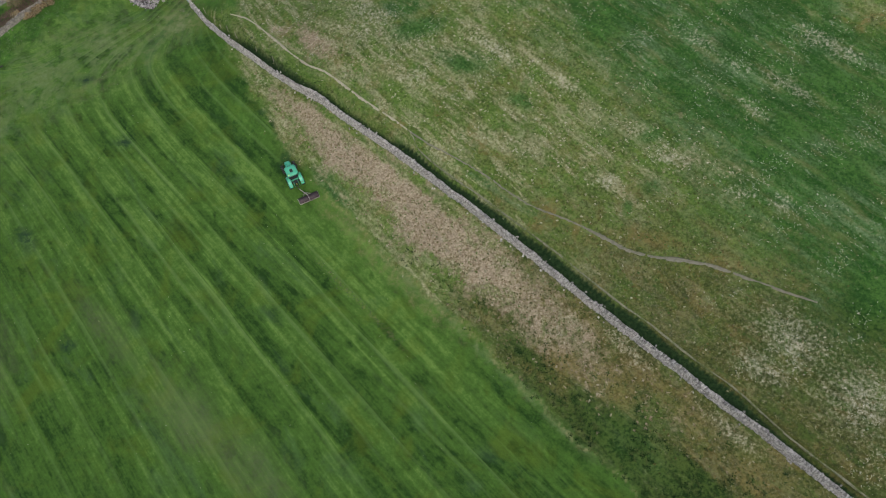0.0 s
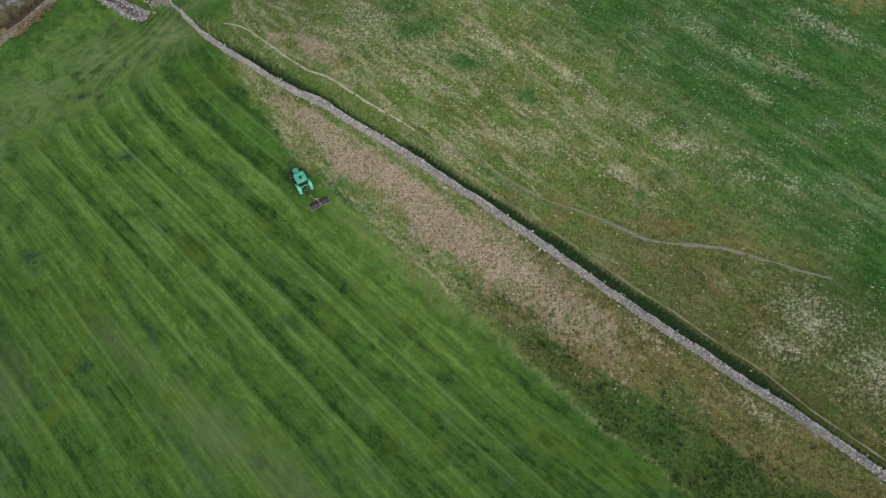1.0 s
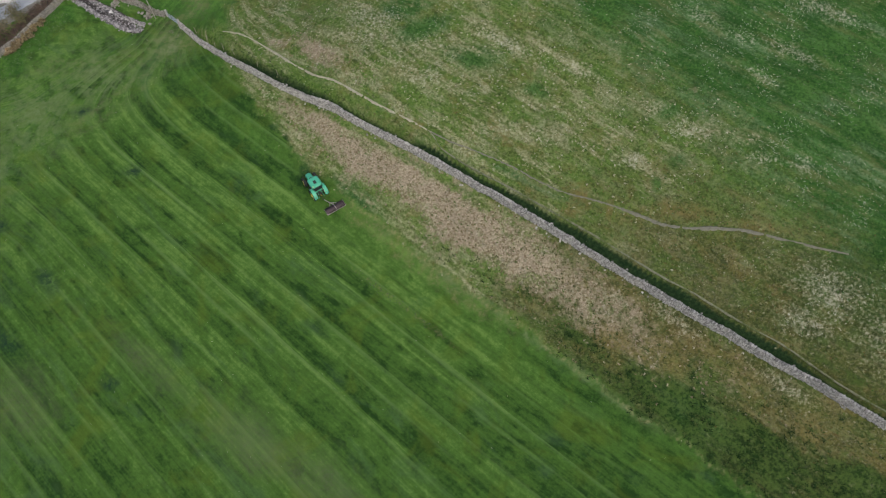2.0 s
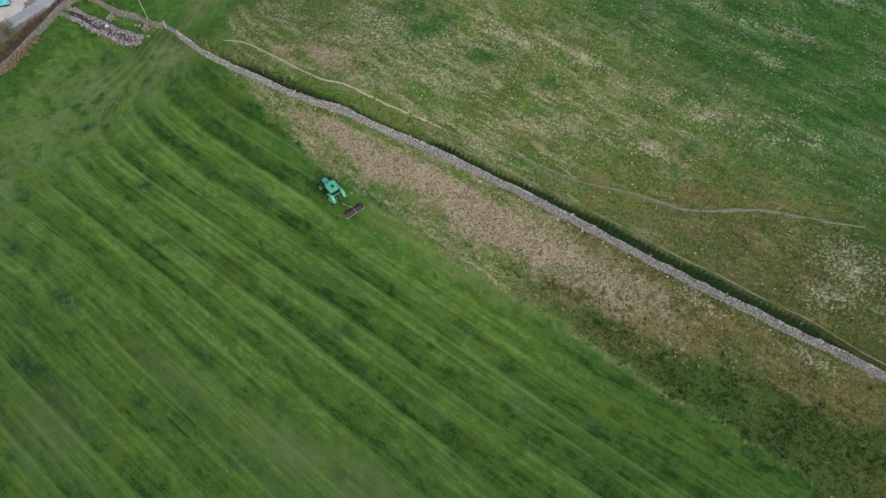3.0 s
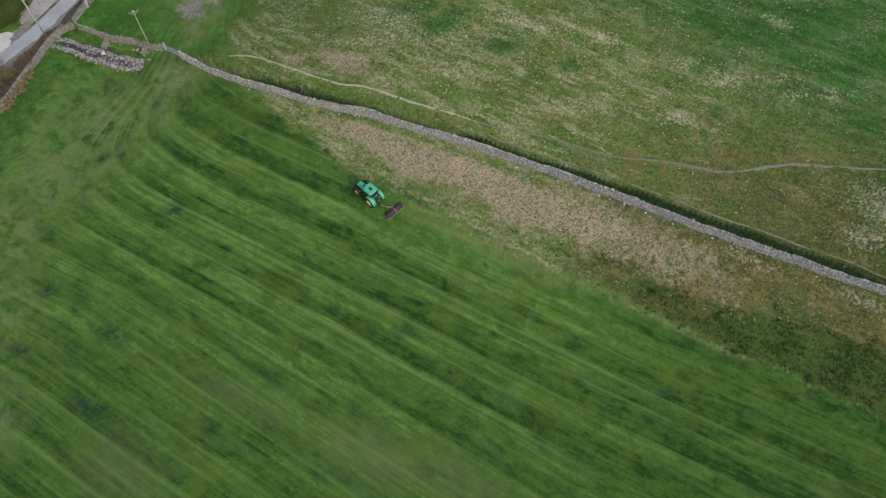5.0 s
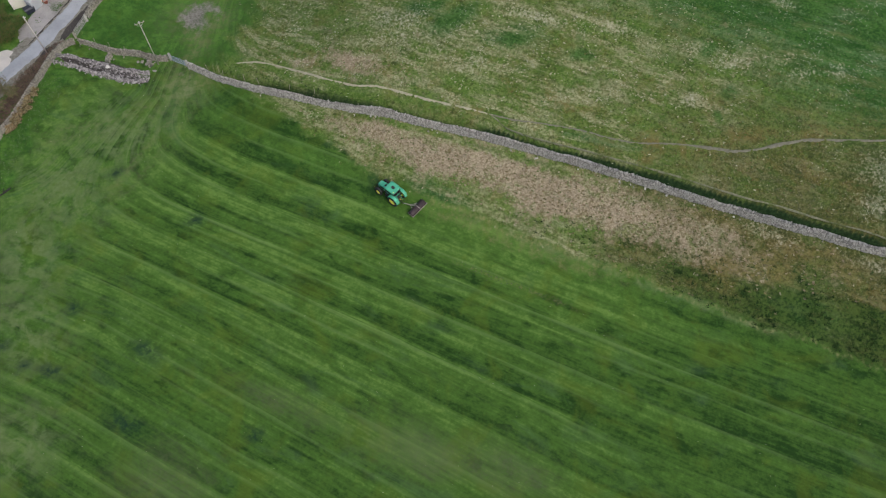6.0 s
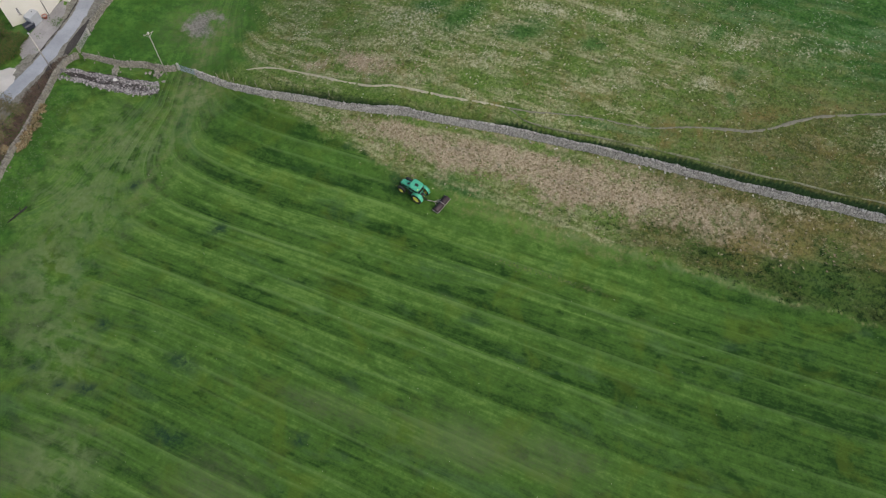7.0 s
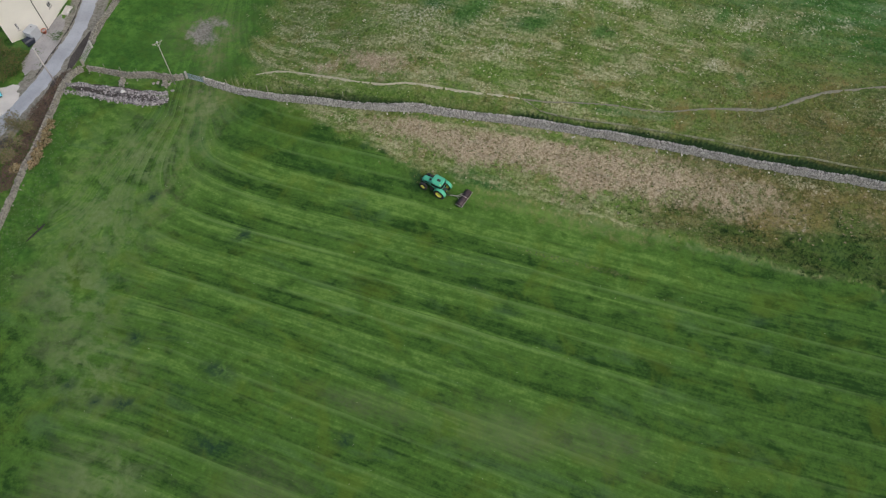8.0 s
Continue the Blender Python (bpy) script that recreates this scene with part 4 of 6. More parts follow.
drystone_wall("wall_meadow", WALL_LINE, "long weathered grey limestone dry-stone field wall", 1.15, 11, 0.70, 0.42, None, lambda x: 0.74 + 0.28 * float(step(x, -21.5, -19.5)) + 0.14 * float(bell(x, -18.5, 2.0)))
drystone_wall("wall_north", WALL_NORTH, "crooked grey dry-stone wall beside the rubble", 0.95, 12, 0.62, 0.36, M_MOSSY)
drystone_wall("wall_lane", WALL_WEST[:-1] + [(-84.0, 70.0)], "grey dry-stone wall between lane and pasture", 0.95, 13, 0.6, 0.36, M_MOSSY)
drystone_wall("wall_verge", WALL_LANE, "grey dry-stone wall along the lane", 1.0, 14, 0.64, 0.38, M_MOSSY)
drystone_wall("wall_stub", [(-52.9, 97.6), (-53.3, 96.8), (-53.9, 95.9)], "short tumbled stub of dry-stone wall", 0.6, 15, 0.8, 0.5, M_MOSSY)
drystone_wall("wall_fold", [(-47.4, 94.2), (-48.0, 93.2), (-47.4, 92.4)], "short tumbled fold of dry-stone wall", 0.6, 16, 0.8, 0.5, M_MOSSY)


# ---- rubble bank ----
def rubble_heap():
    rng = random.Random(21)
    crest = [(-61.2, 101.0), (-59.2, 100.2), (-56.9, 98.2), (-53.5, 95.6), (-50.2, 93.0), (-47.6, 91.6)]
    foot = [(-62.2, 99.6), (-59.0, 97.0), (-56.2, 94.2), (-53.4, 91.9), (-50.6, 89.9), (-48.4, 89.6)]
    rows = []
    a, _ = resample(crest, 0.05)
    b, _ = resample(foot, 0.05)
    ridges = [(0.17, 0.060, 0.62, 0.0), (0.47, 0.12, 0.08, 0.40), (0.82, 0.075, 0.42, 0.18)]
    for _ in range(6800):
        k = rng.random()
        at, spread, top, start = rng.choice(ridges[:1] * 6 + ridges[1:2] + ridges[2:] * 5)
        if k < start and rng.random() < 0.75:
            continue
        pa, pb = a[int(k * (len(a) - 1))], b[int(k * (len(b) - 1))]
        off = rng.gauss(0, 1)
        m = at + 0.03 * math.sin(19 * k + 7 * at) + spread * off
        x, y = pa[0] + (pb[0] - pa[0]) * m, pa[1] + (pb[1] - pa[1]) * m
        hump = top * math.exp(-off * off) * (0.8 + 0.4 * math.sin(31 * k + 9 * at))
        big = 0.055 / (0.05 + rng.random()) ** 0.6 if rng.random() < 0.96 else 0.26
        rows.append((x, y, height(x, y) + 0.04 + hump * rng.uniform(0.3, 1.0), big * rng.uniform(0.6, 1.5), big * rng.uniform(0.5, 1.2), big * rng.uniform(0.4, 0.9), rng.uniform(0, 6.3), rng.uniform(-.5, .5)))
    stones("rubble_bank", rows, (M_RUBBLE,), "low bank of tumbled grey rubble stone in two ridges", "rubble", "stuff", 22)


def boulder(x, y, r, material, label, seed):
    rng = random.Random(seed)
    bm = bmesh.new()
    bmesh.ops.create_icosphere(bm, subdivisions=1, radius=r)
    wide = rng.uniform(1.1, 1.7)
    for v in bm.verts:
        v.co *= 1 + rng.uniform(-0.3, 0.22)
        v.co.x *= wide
        v.co.z *= 0.6
    ob = part("boulder", bm, material, None, label)
    ob.matrix_basis = pose(x, y, height(x, y) + r * 0.85, 0, 0, rng.uniform(0, 360))
    return tagged(ob, "", "stone")


rubble_heap()
boulder(-53.9, 94.9, 0.36, M_WHITE, "pale white boulder on the rubble bank", 1)
for i, (bx, by, br) in enumerate([(-48.7, 93.9, 0.26), (-48.2, 93.1, 0.3), (-49.3, 94.2, 0.22), (-47.3, 91.4, 0.22)]):
    boulder(bx, by, br, M_BOULDER, "rough grey limestone boulder", 30 + i)


# ---- gates ----
def field_gate(a, b, material, label, bars=6, high=1.15):
    (ax, ay), (bx, by) = a, b
    long = math.hypot(bx - ax, by - ay)
    g = min(height(ax, ay), height(bx, by)) + 0.08
    root = thing("field_gate", pose(ax, ay, g, 0, 0, math.degrees(math.atan2(by - ay, bx - ax))), label, "gate")
    for x in (0.12, long - 0.12):
        part("gate_stile", rod((x, 0, 0), (x, 0, high + 0.05), 0.04), material, root)
    for i in range(bars):
        z = 0.08 + (high - 0.1) * (i / (bars - 1)) ** 1.15
        part("gate_bar", rod((0.1, 0, z), (long - 0.1, 0, z), 0.032, n=8), material, root)
    part("gate_brace", rod((0.12, 0.04, 0.08), (long / 2, 0.04, high), 0.028, n=8), material, root)
    part("gate_brace", rod((long - 0.12, 0.04, 0.08), (long / 2, 0.04, high), 0.028, n=8), material, root)
    part("gate_brace", rod((long / 2, 0.04, 0.05), (long / 2, 0.04, high), 0.028, n=8), material, root)
    part("latch", box(0.16, 0.05, 0.06, (long - 0.05, 0, high * 0.75), 0.01), material, root)
    return root


def gatepost(x, y, material, high, label):
    root = thing("gatepost", pose(x, y, height(x, y) - 0.1), label, "gatepost", "gateposts")
    part("post", box(0.34, 0.28, high + 0.1, (0, 0, high / 2), 0.04, (2, 1, 20)), material, root)
    part("hinge", rod((0.15, 0, high * 0.7), (0.26, 0, high * 0.7), 0.03), M_GALV, root)
    return root


field_gate((-44.3, 92.4), (-42.5, 90.5), M_GALV_BLUE, "blue-grey tubular steel field gate, shut, between stone posts", 6, 1.2)
gatepost(-44.45, 92.7, M_STONE, 1.5, "rough upright limestone gatepost")
gatepost(-42.35, 90.35, M_STONE, 1.35, "rough upright limestone gatepost")
field_gate((-57.2, 103.3), (-55.2, 105.9), M_GALV_OLD, "dull galvanised field gate standing shut by the lane", 6, 1.3)
gatepost(-57.35, 103.0, M_MOSSY, 1.4, "grey limestone gatepost beside the lane")
gatepost(-55.05, 106.1, M_STONE, 1.4, "grey limestone gatepost beside the lane")


# ---- poles and stakes ----
def utility_pole(x, y, high, label, arm):
    root = thing("utility_pole", pose(x, y, height(x, y) - 0.1), label, "utility pole", "utility poles")
    part("shaft", rod((0, 0, 0), (0, 0, high), 0.072 if arm else 0.095, 0.05 if arm else 0.07, 14), M_POLE, root, "", True)
    part("cap", rod((0, 0, high), (0, 0, high + 0.05), 0.13, 0.08, 12), M_GALV, root)
    if arm:
        d = Vector((math.cos(radians(8)), math.sin(radians(8)), 0))
        part("crossarm", box(1.5, 0.07, 0.09, (0, 0.14, high - 0.35), 0.015, (0, 0, 8)), M_STAKE, root)
        for k in (-0.66, 0.1, 0.66):
            at = d * k + Vector((0, 0.14, high - 0.27))
            part("insulator", lathe([(0, 0), (0.035, 0), (0.042, 0.05), (0.028, 0.08), (0.038, 0.11), (0, 0.15)], 10, "Z", at=at), M_TANK, root, "pale ceramic insulator", True)
        for k in (-0.55, 0.55):
            part("arm_brace", rod(d * k + Vector((0, 0.14, high - 0.4)), (0, 0.1, high - 0.95), 0.02, n=6), M_GALV, root)
    else:
        part("bracket", box(0.35, 0.08, 0.08, (0.1, 0, high - 0.2), 0.01, (0, 0, 40)), M_GALV, root)
    return root


utility_pole(-46.45, 92.55, 9.1, "weathered wooden utility pole with a crossarm behind the wall", True)
utility_pole(-62.1, 101.5, 7.8, "plain pale wooden utility pole on the lane verge", False)


def stake(x, y, high, lean, turn):
    root = thing("fence_stake", pose(x, y, height(x, y) - 0.15, lean, 0, turn), "leaning grey timber fence stake behind the wall", "fence stake", "fence stakes")
    part("post", rod((0, 0, 0), (0, 0, high), 0.035, 0.03, 8), M_STAKE, root)
    part("staple", rod((0.05, 0, high * 0.8), (0.08, 0, high * 0.8), 0.012, n=6), M_GALV, root)


stake_rng = random.Random(5)
for sx, sy in [(-54.6, 100.9), (-52.6, 99.0), (-50.5, 97.7), (-48.7, 96.2), (-47.0, 95.0), (-39.4, 88.3), (-37.6, 86.2), (-36.2, 84.6), (-34.8, 83.5), (-33.0, 81.8), (-29.2, 78.2), (-26.0, 75.4)]:
    stake(sx - 0.15, sy - 0.1, stake_rng.uniform(1.0, 1.3), stake_rng.uniform(-16, 16), stake_rng.uniform(0, 180))


# ---- tractor ----
def wheel(parent, x, y, r, w, rim_r, lugs):
    """Tyre with lugs and a dished yellow rim; the wheel turns on the y axis."""
    side = 1 if y > 0 else -1
    tyre = lathe([(rim_r, -w / 2 + 0.03), (rim_r + 0.03, -w / 2), (r - 0.10, -w / 2), (r - 0.035, -w / 2 + 0.06), (r - 0.03, 0), (r - 0.035, w / 2 - 0.06), (r - 0.10, w / 2), (rim_r + 0.03, w / 2), (rim_r, w / 2 - 0.03), (rim_r, -w / 2 + 0.03)], 36)
    for i in range(lugs):
        for s in (-1, 1):
            a = 2 * math.pi * (i + (0.5 if s > 0 else 0)) / lugs
            own = bmesh.new()
            bmesh.ops.create_cube(own, size=1.0, matrix=Matrix.Diagonal((0.06, w * 0.56, 0.05, 1)))
            m = Matrix.Rotation(-a, 4, "Y") @ Matrix.Translation((0, s * w * 0.23, r - 0.02)) @ Matrix.Rotation(radians(38 * s), 4, "Z")
            bmesh.ops.transform(own, matrix=m, verts=own.verts[:])
            merged(tyre, own)
    hub = thing("wheel", pose(x, y, r), "", "")
    hub.parent = parent
    part("tyre", tyre, M_RUBBER, hub, "black lugged rubber tyre")
    rim = lathe([(0, w * 0.2), (0.09, w * 0.2), (0.11, w * 0.12), (rim_r * 0.62, w * 0.1), (rim_r * 0.80, w * 0.26), (rim_r, w * 0.4), (rim_r + 0.01, w * 0.4), (rim_r + 0.01, -w * 0.42), (rim_r * 0.8, -w * 0.3), (0, -w * 0.2)], 30)
    if side < 0:
        bmesh.ops.scale(rim, vec=(1, -1, 1), verts=rim.verts[:])
        bmesh.ops.reverse_faces(rim, faces=rim.faces[:])
    part("rim", rim, M_YELLOW, hub, "yellow dished steel rim", True)
    return hub


def loft(sections, bm=None):
    """Joins closed rings of equal count into a capped skin."""
    own = bmesh.new()
    rings = [[own.verts.new(p) for p in s] for s in sections]
    n = len(rings[0])
    for p, q in zip(rings, rings[1:]):
        for i in range(n):
            own.faces.new((p[i], p[(i + 1) % n], q[(i + 1) % n], q[i]))
    own.faces.new(rings[0][::-1])
    own.faces.new(rings[-1])
    bmesh.ops.recalc_face_normals(own, faces=own.faces[:])
    return merged(bm, own)


def slab(x0, x1, y, z0, z1, r):
    """A section across the machine: half width y, from z0 to z1, with corners of radius r on top."""
    return lambda x: [(x, -y, z0), (x, y, z0), (x, y, z1 - r), (x, y - r * 0.3, z1 - r * 0.3), (x, y - r, z1), (x, -y + r, z1), (x, -y + r * 0.3, z1 - r * 0.3), (x, -y, z1 - r)]


def rounded(long, wide, r, z, cx=0.0):
    """A level ring with round corners."""
    out = []
    for qx, qy, a0 in ((1, 1, 0), (-1, 1, 90), (-1, -1, 180), (1, -1, 270)):
        for k in range(6):
            a = radians(a0 + 18 * k)
            out.append((cx + qx * (long / 2 - r) + r * math.cos(a), qy * (wide / 2 - r) + r * math.sin(a), z))
    return out


def tractor(x, y, deg):
    g = (height(x, y) + height(x - 1.55, y + 2.2)) / 2
    root = thing("tractor", pose(x, y, g, 0, 0, deg), "green farm tractor with yellow rims and a cab", "tractor")
    # origin on the ground under the rear axle; x ahead
    hood = [slab(0, 0, w, 0.95, t, 0.14)(px) for px, w, t in ((1.52, 0.46, 1.76), (1.95, 0.45, 1.74), (2.5, 0.43, 1.68), (3.06, 0.40, 1.58), (3.26, 0.34, 1.44))]
    part("hood", loft(hood), M_GREEN, root, "glossy green engine hood")
    part("grille", box(0.05, 0.5, 0.42, (3.26, 0, 1.16), 0.02), M_BLACK, root, "black radiator grille")
    for s in (-1, 1):
        part("headlight", box(0.05, 0.16, 0.1, (3.27, 0.16 * s, 1.35), 0.02), M_LAMP, root, "clear headlight")
        part("side_grille", box(0.8, 0.02, 0.3, (2.42, 0.44 * s, 1.28), 0.005), M_BLACK, root)
    part("chassis", box(3.5, 0.42, 0.45, (1.42, 0, 0.78), 0.05), M_BLACK, root, "black engine block and gearbox")
    part("front_weights", box(0.3, 0.75, 0.36, (3.34, 0, 0.80), 0.05), M_BLACK, root)
    part("front_axle", box(0.22, 1.7, 0.2, (2.7, 0, 0.62), 0.04), M_BLACK, root)
    part("rear_axle", lathe([(0, -0.85), (0.16, -0.85), (0.16, -0.4), (0.24, -0.3), (0.24, 0.3), (0.16, 0.4), (0.16, 0.85), (0, 0.85)], 16, at=(0, 0, 0.86)), M_BLACK, root, "", True)
    for s in (-1, 1):
        wheel(root, 0, 0.93 * s, 0.86, 0.48, 0.52, 18)
        wheel(root, 2.7, 0.88 * s, 0.60, 0.38, 0.36, 16)
        # rear mudguard, arched over the tyre
        arc = []
        for i in range(9):
            a = radians(14 + 158 * i / 8)
            arc.append([(0.95 * math.cos(a) * k, (0.60 + o) * s, 0.86 + 0.97 * math.sin(a) * k) for k, o in ((1.0, 0), (1.02, 0.2), (1.0, 0.46), (0.93, 0.50), (0.93, 0.46), (0.96, 0))])
        part("mudguard", loft(arc), M_GREEN, root, "green rear mudguard")
        arc = []
        for i in range(7):
            a = radians(25 + 130 * i / 6)
            arc.append([(2.7 + 0.69 * math.cos(a) * k, (0.72 + o) * s, 0.60 + 0.69 * math.sin(a) * k) for k, o in ((1.0, 0), (1.0, 0.33), (0.97, 0.33), (0.97, 0))])
        part("front_mudguard", loft(arc), M_BLACK, root, "black front mudguard")
        part("step", box(0.4, 0.28, 0.05, (1.45, 0.72 * s, 0.62), 0.01), M_BLACK, root)
        part("tail_light", box(0.05, 0.14, 0.09, (-0.86, 0.84 * s, 1.32), 0.015), M_RED, root, "red tail light")
        part("work_lamp", box(0.08, 0.14, 0.1, (1.62, 0.58 * s, 2.31), 0.02), M_LAMP, root, "clear work lamp")
        part("mirror", box(0.04, 0.2, 0.3, (1.66, 1.0 * s, 2.0), 0.02), M_BLACK, root)
        part("mirror_arm", rod((1.58, 0.70 * s, 2.14), (1.66, 1.0 * s, 2.12), 0.015, n=6), M_BLACK, root)
    part("fuel_tank", box(0.75, 0.3, 0.42, (1.45, -0.5, 0.82), 0.08), M_BLACK, root)
    # cab
    part("cab_floor", box(1.6, 1.2, 0.12, (0.82, 0, 1.02), 0.02), M_BLACK, root)
    part("cab_lower", loft([[(px, -w, 1.05), (px, w, 1.05), (px, w * 1.02, 1.45), (px, -w * 1.02, 1.45)] for px, w in ((-0.02, 0.52), (0.8, 0.58), (1.55, 0.54))]), M_GREEN, root, "green lower cab panel")
    glass = loft([[(px, -w, z), (px, w, z), (qx, w, z), (qx, -w, z)] for z, px, qx, w in ((1.45, -0.02, 1.58, 0.60), (1.9, -0.02, 1.60, 0.70), (2.28, 0.06, 1.50, 0.68))])
    part("cab_glass", glass, M_GLASSY, root, "dark tinted cab glass")
    for px, py, qx in ((-0.03, 0.66, 0.04), (-0.03, -0.66, 0.04), (1.60, 0.66, 1.50), (1.60, -0.66, 1.50), (0.85, 0.69, 0.85), (0.85, -0.69, 0.85)):
        part("cab_pillar", rod((px, py, 1.4), (qx, py * 0.97, 2.31), 0.045, n=8), M_BLACK, root)
    part("roof", loft([rounded(1.70 - 2 * i, 1.60 - 2 * i, 0.30, z, 0.82) for i, z in ((0.06, 2.26), (0.0, 2.30), (0.0, 2.44), (0.05, 2.51), (0.16, 2.55), (0.30, 2.56))]), M_GREEN, root, "rounded green cab roof", True)
    part("roof_gutter", loft([rounded(1.75, 1.65, 0.32, z, 0.82) for z in (2.275, 2.305)]), M_BLACK, root, "dark gutter under the roof edge")
    part("roof_hatch", loft([rounded(0.56, 0.40, 0.10, z, 0.72) for z in (2.54, 2.585)]), M_BLACK, root, "dark roof hatch")
    part("beacon", lathe([(0, 0), (0.06, 0), (0.06, 0.12), (0.03, 0.15), (0, 0.15)], 12, "Z", at=(0.12, 0.58, 2.52)), M_YELLOW, root, "amber beacon", True)
    part("exhaust", rod((1.78, -0.48, 1.3), (1.78, -0.48, 2.35), 0.05, 0.045, 12), M_BLACK, root, "black upright exhaust", True)
    # linkage at the back
    for s in (-1, 1):
        part("lower_link", rod((-0.2, 0.3 * s, 0.6), (-1.05, 0.4 * s, 0.5), 0.035), M_BLACK, root)
        part("lift_rod", rod((-0.35, 0.3 * s, 1.15), (-0.75, 0.36 * s, 0.55), 0.025), M_GREEN, root)
        part("lift_arm", rod((-0.1, 0.25 * s, 1.15), (-0.45, 0.3 * s, 1.2), 0.04), M_GREEN, root)
    part("top_link", rod((-0.2, 0, 1.05), (-0.75, 0, 0.95), 0.03), M_YELLOW, root)
    part("drawbar", box(0.9, 0.12, 0.06, (-0.75, 0, 0.42), 0.01), M_BLACK, root)
    part("linkage_housing", box(0.5, 0.5, 0.35, (-0.3, 0, 1.05), 0.05), M_BLACK, root, "oily black linkage housing")
    part("rear_window", box(0.03, 0.96, 0.56, (-0.045, 0, 1.90), 0.01, (0, 4, 0)), M_GLASSY, root, "dark rear window")
    part("hood_vent", box(0.5, 0.34, 0.02, (2.0, 0, 1.735), 0.005, (0, 4.5, 0)), M_BLACK, root, "black hood vent")
    part("battery_box", box(0.6, 0.28, 0.34, (1.45, 0.52, 0.84), 0.05), M_BLACK, root)
    for s in (-1, 1):
        part("hose", rod((-0.55, 0.12 * s, 1.1), (-0.95, 0.05 * s, 0.62), 0.02, n=6), M_BLACK, root, "black hydraulic hose")
    return root


tractor(-21.08, 54.86, 117)


def field_roller(cx, cy, deg, hx, hy):
    """A smooth drum in a steel frame, drawn by a forked bar."""
    g = height(cx, cy)
    root = thing("field_roller", pose(cx, cy, g, 0, 0, deg), "wide dark rusty field roller drawn behind the tractor", "roller")
    r, half = 0.46, 1.40
    part("drum", lathe([(0, -half), (r * 0.9, -half), (r, -half + 0.03), (r, -0.02), (r - 0.015, 0), (r, 0.02), (r, half - 0.03), (r * 0.9, half), (0, half)], 36, "Y", at=(0, 0, r)), M_RUST, root, "dark rusty steel drum", True)
    for s in (-1, 1):
        part("end_plate", box(1.02, 0.05, 0.14, (0.0, 1.47 * s, r + 0.05), 0.02), M_FRAME, root)
        part("axle_boss", lathe([(0, 1.40), (0.08, 1.40), (0.08, 1.50), (0, 1.50)] if s > 0 else [(0, -1.50), (0.08, -1.50), (0.08, -1.40), (0, -1.40)], 14, at=(0, 0, r)), M_BLACK, root)
    part("rear_bar", box(0.06, 2.94, 0.08, (-0.52, 0, r + 0.08), 0.015), M_FRAME, root)
    part("front_bar", box(0.05, 2.94, 0.08, (0.52, 0, r + 0.05), 0.015), M_BLACK, root)
    part("centre_beam", box(1.06, 0.08, 0.08, (0, 0, 2 * r + 0.07), 0.02), M_FRAME, root)
    part("centre_hanger", box(0.07, 0.06, 0.5, (0.52, 0, r + 0.28), 0.01), M_FRAME, root)
    part("centre_hanger", box(0.07, 0.06, 0.5, (-0.52, 0, r + 0.28), 0.01), M_FRAME, root)
    back = Matrix.Rotation(radians(-deg), 3, "Z") @ Vector((hx - cx, hy - cy, 0))
    tip = Vector((back.x, back.y, 0.50))
    part("drawbar", rod((0.52 if back.x > 0 else -0.52, 0, r + 0.10), tip, 0.05, n=10), M_FRAME, root, "pale steel drawbar")
    sx = 0.52 if back.x > 0 else -0.52
    for s in (-1, 1):
        part("fork", rod((sx, 0.55 * s, r + 0.12), Vector((sx, 0, r + 0.12)).lerp(tip, 0.35), 0.035, n=8), M_FRAME, root)
    part("hitch_eye", lathe([(0.05, -0.03), (0.1, -0.03), (0.1, 0.03), (0.05, 0.03), (0.05, -0.03)], 14, "Z", at=tip), M_BLACK, root)
    return root


field_roller(-19.05, 52.4, 117, -20.63, 53.96)

